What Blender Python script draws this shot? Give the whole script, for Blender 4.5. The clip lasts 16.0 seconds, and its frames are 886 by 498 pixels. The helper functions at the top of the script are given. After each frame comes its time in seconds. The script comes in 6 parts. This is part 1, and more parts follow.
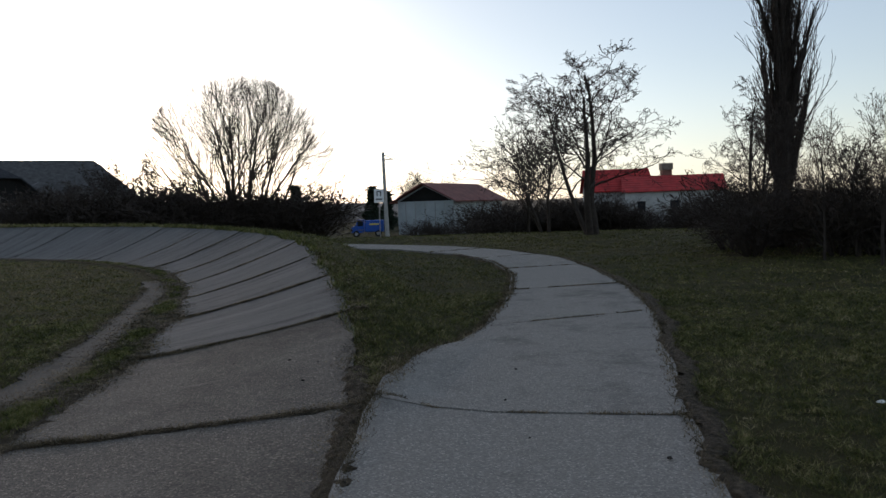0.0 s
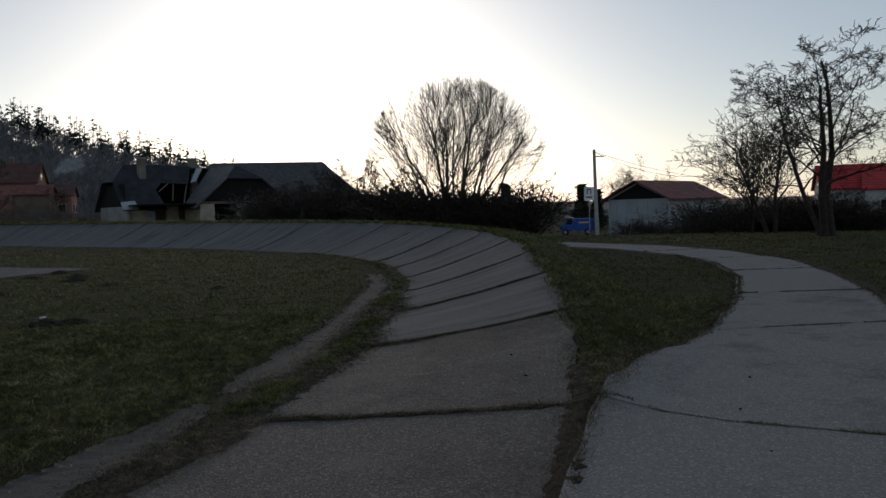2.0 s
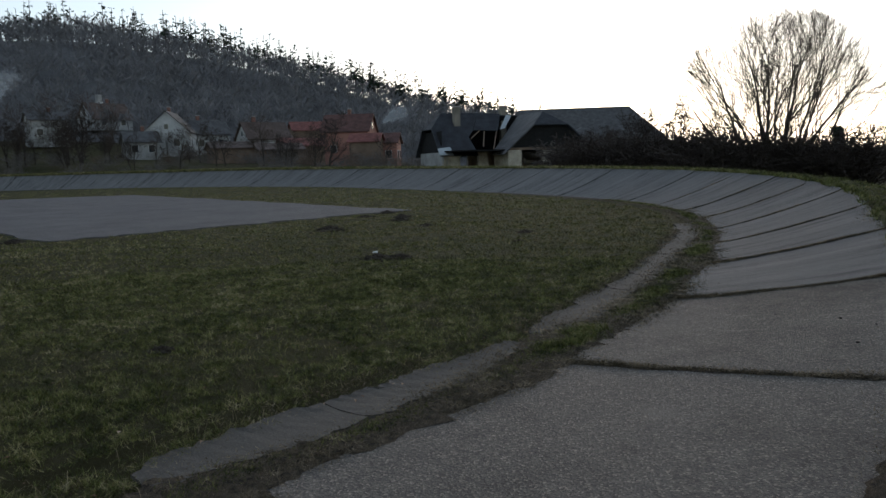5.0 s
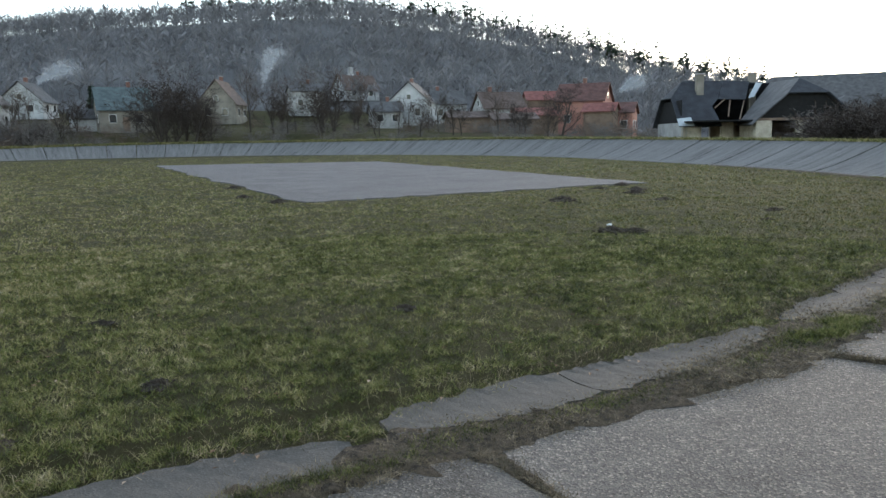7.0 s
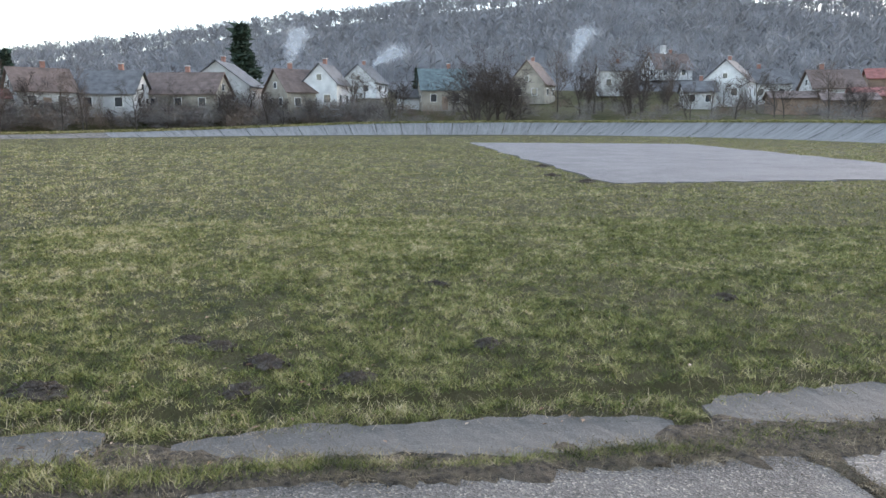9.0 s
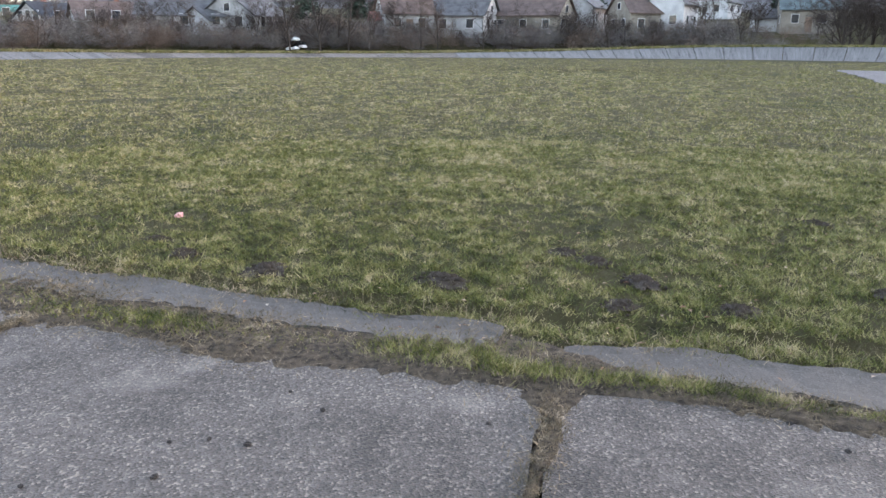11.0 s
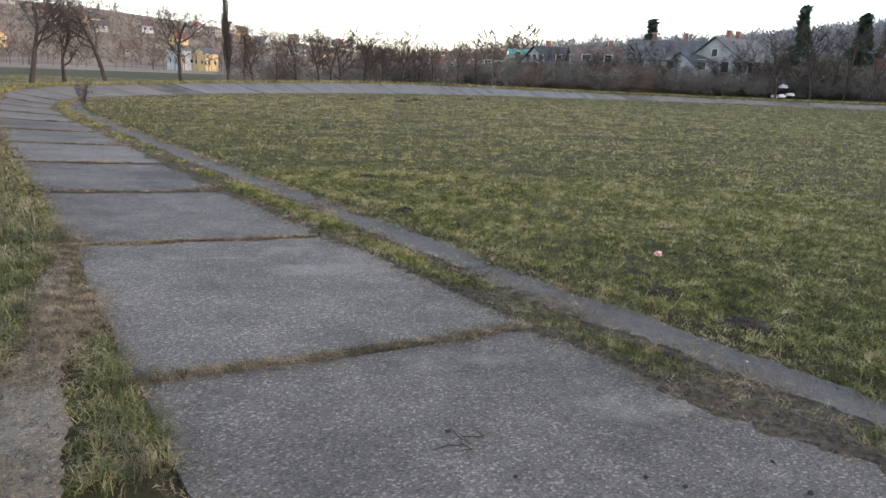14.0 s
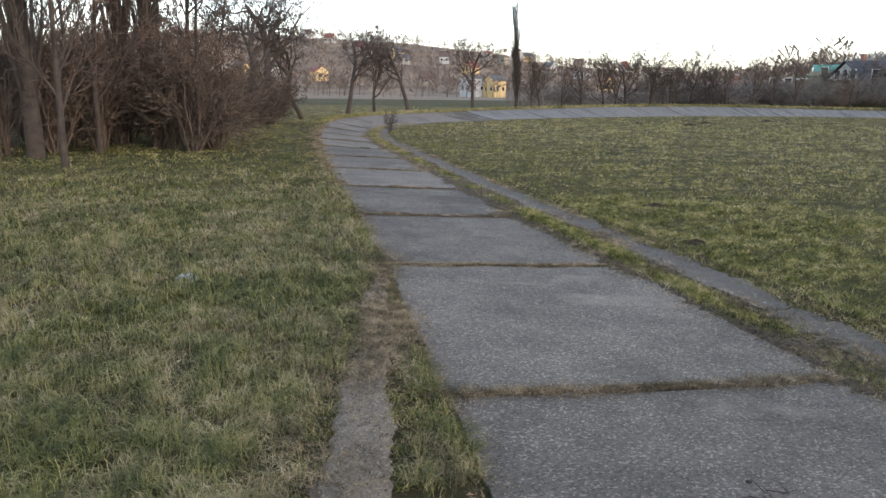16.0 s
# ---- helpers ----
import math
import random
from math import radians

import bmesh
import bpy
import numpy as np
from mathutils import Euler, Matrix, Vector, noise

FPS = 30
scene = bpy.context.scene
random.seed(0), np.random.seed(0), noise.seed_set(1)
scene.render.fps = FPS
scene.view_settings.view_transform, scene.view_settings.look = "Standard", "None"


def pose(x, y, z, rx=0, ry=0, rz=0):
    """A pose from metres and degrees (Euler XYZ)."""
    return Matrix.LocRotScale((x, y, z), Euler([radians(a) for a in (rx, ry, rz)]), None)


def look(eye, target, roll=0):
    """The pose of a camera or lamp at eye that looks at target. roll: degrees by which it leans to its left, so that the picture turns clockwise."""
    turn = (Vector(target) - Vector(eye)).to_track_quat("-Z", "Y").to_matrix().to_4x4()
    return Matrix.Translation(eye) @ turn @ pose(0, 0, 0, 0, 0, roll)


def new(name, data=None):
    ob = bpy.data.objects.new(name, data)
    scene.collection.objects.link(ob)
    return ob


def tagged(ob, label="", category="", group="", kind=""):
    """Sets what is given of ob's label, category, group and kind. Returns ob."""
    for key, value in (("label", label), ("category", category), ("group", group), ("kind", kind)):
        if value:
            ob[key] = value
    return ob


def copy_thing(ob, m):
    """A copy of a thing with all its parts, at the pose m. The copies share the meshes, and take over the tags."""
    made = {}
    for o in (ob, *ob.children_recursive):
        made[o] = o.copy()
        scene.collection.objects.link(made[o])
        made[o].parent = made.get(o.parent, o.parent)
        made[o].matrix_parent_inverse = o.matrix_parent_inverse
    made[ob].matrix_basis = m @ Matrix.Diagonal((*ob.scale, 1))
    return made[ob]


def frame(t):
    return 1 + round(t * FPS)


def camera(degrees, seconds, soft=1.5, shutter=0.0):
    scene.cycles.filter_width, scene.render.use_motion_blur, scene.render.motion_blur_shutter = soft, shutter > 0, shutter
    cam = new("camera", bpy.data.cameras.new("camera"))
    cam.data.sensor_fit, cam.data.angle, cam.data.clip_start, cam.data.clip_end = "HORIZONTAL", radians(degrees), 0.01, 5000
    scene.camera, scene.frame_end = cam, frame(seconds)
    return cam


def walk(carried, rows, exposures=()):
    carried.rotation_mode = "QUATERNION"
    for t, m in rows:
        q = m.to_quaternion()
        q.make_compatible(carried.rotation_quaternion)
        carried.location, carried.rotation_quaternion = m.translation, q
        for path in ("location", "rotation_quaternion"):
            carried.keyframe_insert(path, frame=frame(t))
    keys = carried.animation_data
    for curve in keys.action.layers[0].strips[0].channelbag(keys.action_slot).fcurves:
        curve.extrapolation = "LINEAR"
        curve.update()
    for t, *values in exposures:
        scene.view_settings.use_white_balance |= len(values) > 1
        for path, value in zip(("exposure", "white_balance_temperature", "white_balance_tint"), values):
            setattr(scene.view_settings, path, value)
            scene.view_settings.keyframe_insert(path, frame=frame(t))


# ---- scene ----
cam = camera(60.00, 16.0)
PATH = [
    (0.0, pose(-0.000, -0.000, 1.600, 86.747, 1.831, -0.228)),
    (0.5, pose(-0.034, 0.007, 1.595, 86.705, 1.466, 3.515)),
    (1.0, pose(-0.071, 0.007, 1.592, 86.691, 1.521, 7.407)),
    (1.5, pose(-0.108, -0.007, 1.594, 86.927, 1.512, 10.927)),
    (2.0, pose(-0.140, -0.039, 1.599, 87.075, 1.678, 15.181)),
    (2.5, pose(-0.159, -0.092, 1.607, 86.845, 1.982, 19.323)),
    (3.0, pose(-0.166, -0.154, 1.610, 86.164, 1.748, 23.010)),
    (5.5, pose(-0.188, -0.101, 1.611, 83.711, 1.753, 41.401)),
    (6.0, pose(-0.234, -0.120, 1.613, 83.933, 2.005, 45.227)),
    (6.5, pose(-0.260, -0.139, 1.598, 83.258, 1.833, 48.621)),
    (7.0, pose(-0.256, -0.155, 1.611, 81.839, 0.922, 54.568)),
    (7.5, pose(-0.215, -0.172, 1.610, 81.827, 0.305, 63.045)),
    (8.0, pose(-0.216, -0.217, 1.614, 81.468, 0.616, 67.637)),
    (10.5, pose(-0.131, -0.777, 1.617, 76.826, -1.038, 94.404)),
    (11.0, pose(-0.123, -0.841, 1.594, 74.968, -0.466, 100.939)),
    (11.5, pose(-0.098, -0.912, 1.586, 74.739, -0.708, 108.428)),
    (12.0, pose(-0.081, -0.952, 1.593, 75.127, -0.770, 115.128)),
    (12.5, pose(-0.066, -0.997, 1.589, 75.842, -0.679, 120.405)),
    (13.0, pose(-0.052, -1.020, 1.592, 76.387, -0.969, 125.019)),
    (13.5, pose(-0.037, -1.045, 1.590, 76.656, -1.504, 128.531)),
    (14.0, pose(-0.017, -1.071, 1.587, 77.284, -2.233, 134.739)),
    (14.5, pose(0.008, -1.083, 1.562, 78.264, -1.268, 139.243)),
    (15.0, pose(0.080, -1.108, 1.552, 79.331, -0.025, 143.113)),
    (15.5, pose(0.146, -1.091, 1.612, 78.832, -0.351, 151.556)),
    (16.0, pose(0.176, -1.032, 1.678, 78.435, -0.694, 155.207)),
]
EXPOSURES = [(0.0, 0.74, 5880, 12), (2.0, 0.10, 5860, 12), (3.0, 0.04, 5860, 11), (5.5, 1.42, 5950, 9), (7.0, 2.54, 6000, 8), (8.0, 3.16, 5980, 10), (11.0, 3.45, 5980, 18), (13.0, 3.05, 6060, 17), (16.0, 2.74, 6040, 14)]
walk(cam, PATH, EXPOSURES)

# ---- sky and the last low sun ----
SUN_AZ, SUN_EL = 24.0, 9.0            # degrees to the left of +y, degrees up
world = bpy.data.worlds.new("evening_sky")
scene.world = world
world.use_nodes = True
wn, wl = world.node_tree.nodes, world.node_tree.links
sky = wn.new("ShaderNodeTexSky")
sky.sky_type, sky.sun_disc = "NISHITA", False
sky.sun_elevation, sky.sun_rotation = radians(SUN_EL), radians(-SUN_AZ)
sky.altitude, sky.air_density, sky.dust_density, sky.ozone_density = 200, 1.0, 0.9, 1.0
bg = wn["Background"]
bg.inputs["Strength"].default_value = 0.137
pale = wn.new("ShaderNodeHueSaturation")
pale.inputs["Saturation"].default_value = 0.72
wl.new(sky.outputs[0], pale.inputs["Color"])
haze = wn.new("ShaderNodeGamma")
haze.inputs["Gamma"].default_value = 0.78
wl.new(pale.outputs[0], haze.inputs["Color"])
wl.new(haze.outputs[0], bg.inputs["Color"])
sun_dir = Vector((-math.sin(radians(SUN_AZ)) * math.cos(radians(SUN_EL)), math.cos(radians(SUN_AZ)) * math.cos(radians(SUN_EL)), math.sin(radians(SUN_EL))))
sun = new("sun", bpy.data.lights.new("sun", "SUN"))
sun.data.energy, sun.data.angle, sun.data.color = 0.3, radians(14), (1.0, 0.70, 0.45)
sun.matrix_world = look(sun_dir * 300, (0, 0, 0))

# ---- materials ----
def nodes_of(name, rough=0.9, metal=0.0, spec=0.3):
    m = bpy.data.materials.new(name)
    m.use_nodes = True
    nt = m.node_tree
    b = nt.nodes["Principled BSDF"]
    b.inputs["Roughness"].default_value = rough
    b.inputs["Metallic"].default_value = metal
    b.inputs["Specular IOR Level"].default_value = spec
    return m, nt, b


def plain(name, col, rough=0.9, metal=0.0, var=0.25, scale=3.0, bump=0.0, spec=0.3):
    """A surface with two scales of tone: broad stains and fine grain."""
    m, nt, b = nodes_of(name, rough, metal, spec)
    N, L = nt.nodes, nt.links
    geo = N.new("ShaderNodeNewGeometry")
    n1, n2 = N.new("ShaderNodeTexNoise"), N.new("ShaderNodeTexNoise")
    n1.inputs["Scale"].default_value, n2.inputs["Scale"].default_value = scale, scale * 14
    n1.inputs["Detail"].default_value = n2.inputs["Detail"].default_value = 4
    L.new(geo.outputs["Position"], n1.inputs["Vector"])
    L.new(geo.outputs["Position"], n2.inputs["Vector"])
    add = N.new("ShaderNodeMath")
    add.operation = "MULTIPLY_ADD"
    add.inputs[1].default_value = 0.45
    L.new(n2.outputs["Fac"], add.inputs[0])
    L.new(n1.outputs["Fac"], add.inputs[2])
    ramp = N.new("ShaderNodeValToRGB")
    e = ramp.color_ramp.elements
    e[0].position, e[1].position = 0.45, 1.0
    e[0].color = (*[c * (1 - var) for c in col], 1)
    e[1].color = (*[min(1, c * (1 + var)) for c in col], 1)
    L.new(add.outputs[0], ramp.inputs["Fac"])
    L.new(ramp.outputs["Color"], b.inputs["Base Color"])
    if bump:
        bp = N.new("ShaderNodeBump")
        bp.inputs["Strength"].default_value, bp.inputs["Distance"].default_value = bump, 0.03
        L.new(n2.outputs["Fac"], bp.inputs["Height"])
        L.new(bp.outputs["Normal"], b.inputs["Normal"])
    return m


def concrete(name, dark, light, pebble=0.5, stain=0.35, slope=0.0, worn=0.0, per_slab=0.22, sheen=0.3, spots=(), rough=0.6):
    """Exposed-aggregate concrete: stained, gritty, tone differing slab by slab.
    slope: streaks down the bank and dirt along the joints; worn: pale rubbed places."""
    m, nt, b = nodes_of(name, 0.88, spec=sheen)
    N, L = nt.nodes, nt.links
    geo = N.new("ShaderNodeNewGeometry")
    info = N.new("ShaderNodeObjectInfo")

    def noise_at(scale, detail=5.0):
        n = N.new("ShaderNodeTexNoise")
        n.inputs["Scale"].default_value, n.inputs["Detail"].default_value = scale, detail
        n.inputs["Roughness"].default_value = 0.65
        L.new(geo.outputs["Position"], n.inputs["Vector"])
        return n

    broad, mid, grit = noise_at(0.55), noise_at(3.2), noise_at(60.0, 3.0)
    vor = N.new("ShaderNodeTexVoronoi")
    vor.inputs["Scale"].default_value = 92.0
    L.new(geo.outputs["Position"], vor.inputs["Vector"])
    ramp = N.new("ShaderNodeValToRGB")
    ramp.color_ramp.elements[0].position, ramp.color_ramp.elements[1].position = 0.40, 0.72
    ramp.color_ramp.elements[0].color, ramp.color_ramp.elements[1].color = (*dark, 1), (*light, 1)
    mixn = N.new("ShaderNodeMath")
    mixn.operation = "MULTIPLY_ADD"
    mixn.inputs[1].default_value = stain
    L.new(mid.outputs["Fac"], mixn.inputs[0])
    sc = N.new("ShaderNodeMath")
    sc.operation = "MULTIPLY_ADD"
    sc.inputs[1].default_value, sc.inputs[2].default_value = 0.75, -0.05
    L.new(broad.outputs["Fac"], sc.inputs[0])
    L.new(sc.outputs[0], mixn.inputs[2])
    rnd = N.new("ShaderNodeMath")
    rnd.operation = "MULTIPLY_ADD"
    rnd.inputs[1].default_value = per_slab
    L.new(info.outputs["Random"], rnd.inputs[0])
    L.new(mixn.outputs[0], rnd.inputs[2])
    L.new(rnd.outputs[0], ramp.inputs["Fac"])
    # single stones, each with its own tone
    stone = N.new("ShaderNodeValToRGB")
    se = stone.color_ramp.elements
    se[0].position, se[0].color = 0.0, (0.46, 0.46, 0.46, 1)
    se[1].position, se[1].color = 0.88, (1.12, 1.11, 1.10, 1)
    top = se.new(0.955)
    top.color = (1.95, 1.9, 1.82, 1)
    sep = N.new("ShaderNodeSeparateColor")
    L.new(vor.outputs["Color"], sep.inputs["Color"])
    L.new(sep.outputs[0], stone.inputs["Fac"])
    mul = N.new("ShaderNodeMix")
    mul.data_type, mul.blend_type = "RGBA", "MULTIPLY"
    mul.inputs["Factor"].default_value = pebble
    L.new(ramp.outputs["Color"], mul.inputs[6])
    L.new(stone.outputs["Color"], mul.inputs[7])
    last = mul.outputs[2]

    def blend(kind, fac, colour, under):
        mx = N.new("ShaderNodeMix")
        mx.data_type, mx.blend_type = "RGBA", kind
        L.new(fac, mx.inputs["Factor"])
        L.new(under, mx.inputs[6])
        mx.inputs[7].default_value = (*colour, 1)
        return mx.outputs[2]

    def steps(src, lo, hi, top=1.0):
        rp = N.new("ShaderNodeMapRange")
        rp.inputs["From Min"].default_value, rp.inputs["From Max"].default_value = lo, hi
        rp.inputs["To Max"].default_value = top
        L.new(src, rp.inputs["Value"])
        return rp.outputs["Result"]

    if worn:
        pale_spots = noise_at(0.85, 4.0)
        last = blend("MIX", steps(pale_spots.outputs["Fac"], 0.60, 0.72, worn), [min(1, c * 1.7) for c in light], last)
    for cx, cy, rx, ry, turn, power, much in spots:      # rubbed or mended places: centre, half sizes, turn, squareness
        mp = N.new("ShaderNodeMapping")
        mp.vector_type = "TEXTURE"
        mp.inputs["Location"].default_value = (cx, cy, 0)
        mp.inputs["Rotation"].default_value = (0, 0, turn)
        mp.inputs["Scale"].default_value = (rx, ry, 1)
        L.new(geo.outputs["Position"], mp.inputs["Vector"])
        xyz = N.new("ShaderNodeSeparateXYZ")
        L.new(mp.outputs[0], xyz.inputs[0])
        total = None
        for k in (0, 1):
            ab, pw = N.new("ShaderNodeMath"), N.new("ShaderNodeMath")
            ab.operation, pw.operation = "ABSOLUTE", "POWER"
            pw.inputs[1].default_value = power
            L.new(xyz.outputs[k], ab.inputs[0])
            L.new(ab.outputs[0], pw.inputs[0])
            if total is None:
                total = pw.outputs[0]
            else:
                ad = N.new("ShaderNodeMath")
                L.new(total, ad.inputs[0])
                L.new(pw.outputs[0], ad.inputs[1])
                total = ad.outputs[0]
        fray = noise_at(9.0, 6.0)
        fr = N.new("ShaderNodeMath")
        fr.operation = "MULTIPLY_ADD"
        fr.inputs[1].default_value = 2.2
        L.new(fray.outputs["Fac"], fr.inputs[0])
        L.new(total, fr.inputs[2])
        last = blend("MIX", steps(fr.outputs[0], 2.0, .7, much), [min(1, c * 1.75) for c in light], last)
    if slope:
        at = N.new("ShaderNodeAttribute")
        at.attribute_name = "along"
        sp = N.new("ShaderNodeMapping")
        sp.inputs["Scale"].default_value = (3.2, 0.35, 1.0)
        L.new(at.outputs["Vector"], sp.inputs["Vector"])
        run = N.new("ShaderNodeTexNoise")
        run.inputs["Scale"].default_value, run.inputs["Detail"].default_value = 1.0, 6
        run.inputs["Roughness"].default_value = 0.7
        L.new(sp.outputs[0], run.inputs["Vector"])
        last = blend("MIX", steps(run.outputs["Fac"], 0.50, 0.68, 0.75 * slope), [min(1, c * 1.45) for c in light], last)
        last = blend("MULTIPLY", steps(run.outputs["Fac"], 0.47, 0.33, 0.8 * slope), (0.38, 0.37, 0.36), last)
        # dirt that has crept from the joints
        sx = N.new("ShaderNodeSeparateXYZ")
        L.new(at.outputs["Vector"], sx.inputs[0])
        pp = N.new("ShaderNodeMath")
        pp.operation = "PINGPONG"
        pp.inputs[1].default_value = 1.54
        L.new(sx.outputs[0], pp.inputs[0])
        fray = noise_at(2.2, 6.0)
        ms = N.new("ShaderNodeMath")
        ms.operation = "MULTIPLY_ADD"
        ms.inputs[1].default_value = -0.55
        L.new(fray.outputs["Fac"], ms.inputs[0])
        L.new(pp.outputs[0], ms.inputs[2])
        last = blend("MIX", steps(ms.outputs[0], -0.25, -0.34, 0.7 * slope), (0.022, 0.021, 0.017), last)
    L.new(last, b.inputs["Base Color"])
    bp = N.new("ShaderNodeBump")
    bp.inputs["Strength"].default_value, bp.inputs["Distance"].default_value = rough, 0.018
    hm = N.new("ShaderNodeMath")
    hm.operation = "ADD"
    L.new(vor.outputs["Distance"], hm.inputs[0])
    L.new(grit.outputs["Fac"], hm.inputs[1])
    L.new(hm.outputs[0], bp.inputs["Height"])
    L.new(bp.outputs["Normal"], b.inputs["Normal"])
    return m


def turf(name, greens, straw, soil, bias=0.5):
    """Ground under the grass: green and straw in patches, bare soil between."""
    m, nt, b = nodes_of(name, 0.95, spec=0.1)
    N, L = nt.nodes, nt.links
    geo = N.new("ShaderNodeNewGeometry")

    def noise_at(scale, detail=6.0, rough=0.6):
        n = N.new("ShaderNodeTexNoise")
        n.inputs["Scale"].default_value, n.inputs["Detail"].default_value = scale, detail
        n.inputs["Roughness"].default_value = rough
        L.new(geo.outputs["Position"], n.inputs["Vector"])
        return n

    broad, patch, fine = noise_at(0.12, 4), noise_at(1.7, 8, 0.75), noise_at(26.0, 6, 0.8)
    r1 = N.new("ShaderNodeValToRGB")
    e = r1.color_ramp.elements
    e[0].position, e[0].color = 0.40, (*greens[0], 1)
    e[1].position, e[1].color = 0.64, (*greens[1], 1)
    L.new(fine.outputs["Fac"], r1.inputs["Fac"])
    addn = N.new("ShaderNodeMath")
    addn.operation = "ADD"
    L.new(broad.outputs["Fac"], addn.inputs[0])
    L.new(patch.outputs["Fac"], addn.inputs[1])
    r2 = N.new("ShaderNodeValToRGB")
    r2.color_ramp.elements[0].position, r2.color_ramp.elements[1].position = 0.9 - 0.3 * bias, 1.35 - 0.3 * bias
    r2.color_ramp.elements[0].color, r2.color_ramp.elements[1].color = (0, 0, 0, 1), (0.85, 0.85, 0.85, 1)
    half = N.new("ShaderNodeMath")
    half.operation = "MULTIPLY"
    half.inputs[1].default_value = 1.0
    L.new(addn.outputs[0], half.inputs[0])
    L.new(half.outputs[0], r2.inputs["Fac"])
    mix1 = N.new("ShaderNodeMix")
    mix1.data_type = "RGBA"
    L.new(r2.outputs["Color"], mix1.inputs["Factor"])
    L.new(r1.outputs["Color"], mix1.inputs[6])
    mix1.inputs[7].default_value = (*straw, 1)
    r3 = N.new("ShaderNodeValToRGB")
    r3.color_ramp.elements[0].position, r3.color_ramp.elements[1].position = 0.28, 0.42
    r3.color_ramp.elements[0].color, r3.color_ramp.elements[1].color = (1, 1, 1, 1), (0, 0, 0, 1)
    L.new(patch.outputs["Fac"], r3.inputs["Fac"])
    mix2 = N.new("ShaderNodeMix")
    mix2.data_type = "RGBA"
    L.new(r3.outputs["Color"], mix2.inputs["Factor"])
    L.new(mix1.outputs[2], mix2.inputs[6])
    mix2.inputs[7].default_value = (*soil, 1)
    L.new(mix2.outputs[2], b.inputs["Base Color"])
    bp = N.new("ShaderNodeBump")
    bp.inputs["Strength"].default_value, bp.inputs["Distance"].default_value = 0.9, 0.06
    L.new(fine.outputs["Fac"], bp.inputs["Height"])
    L.new(bp.outputs["Normal"], b.inputs["Normal"])
    return m


def blades(name, stops, soft=0.5):
    """Blades and leaves: every island has its own tone, and patches of the ground differ."""
    m, nt, b = nodes_of(name, 0.7, spec=0.2)
    N, L = nt.nodes, nt.links
    geo = N.new("ShaderNodeNewGeometry")
    n1, n2 = N.new("ShaderNodeTexNoise"), N.new("ShaderNodeTexNoise")
    n1.inputs["Scale"].default_value, n1.inputs["Detail"].default_value = 1.1, 7
    n2.inputs["Scale"].default_value, n2.inputs["Detail"].default_value = 8.5, 3
    n1.inputs["Roughness"].default_value = 0.7
    L.new(geo.outputs["Position"], n1.inputs["Vector"])
    L.new(geo.outputs["Position"], n2.inputs["Vector"])
    both = N.new("ShaderNodeMath")
    both.operation = "MULTIPLY_ADD"
    both.inputs[1].default_value = 1.15
    L.new(n2.outputs["Fac"], both.inputs[0])
    shift = N.new("ShaderNodeMath")
    shift.inputs[1].default_value = -0.575
    L.new(n1.outputs["Fac"], shift.inputs[0])
    L.new(shift.outputs[0], both.inputs[2])
    mx = N.new("ShaderNodeMath")
    mx.operation = "MULTIPLY_ADD"
    mx.inputs[1].default_value, mx.inputs[2].default_value = 0.36, -0.18
    L.new(geo.outputs["Random Per Island"], mx.inputs[0])
    ad = N.new("ShaderNodeMath")
    ad.operation = "ADD"
    L.new(mx.outputs[0], ad.inputs[0])
    # greener by the track, paler and strawer towards the middle of the field
    sep = N.new("ShaderNodeSeparateXYZ")
    L.new(geo.outputs["Position"], sep.inputs[0])
    inward_tone = N.new("ShaderNodeMapRange")
    inward_tone.inputs["From Min"].default_value, inward_tone.inputs["From Max"].default_value = -4.5, -16
    inward_tone.inputs["To Min"].default_value, inward_tone.inputs["To Max"].default_value = -0.07, 0.09
    L.new(sep.outputs[0], inward_tone.inputs["Value"])
    tone = N.new("ShaderNodeMath")
    tone.operation = "ADD"
    L.new(both.outputs[0], tone.inputs[0])
    L.new(inward_tone.outputs["Result"], tone.inputs[1])
    # greener towards the north
    north = N.new("ShaderNodeMapRange")
    north.inputs["From Min"].default_value, north.inputs["From Max"].default_value = -1, 9
    north.inputs["To Min"].default_value, north.inputs["To Max"].default_value = 0.0, -0.075
    L.new(sep.outputs[1], north.inputs["Value"])
    tone2 = N.new("ShaderNodeMath")
    L.new(tone.outputs[0], tone2.inputs[0])
    L.new(north.outputs["Result"], tone2.inputs[1])
    L.new(tone2.outputs[0], ad.inputs[1])
    ramp = N.new("ShaderNodeValToRGB")
    e = ramp.color_ramp.elements
    for i, (p, c) in enumerate(stops):
        el = e[i] if i < 2 else e.new(p)
        el.position, el.color = p, (*c, 1)
    L.new(ad.outputs[0], ramp.inputs["Fac"])
    L.new(ramp.outputs["Color"], b.inputs["Base Color"])
    return m


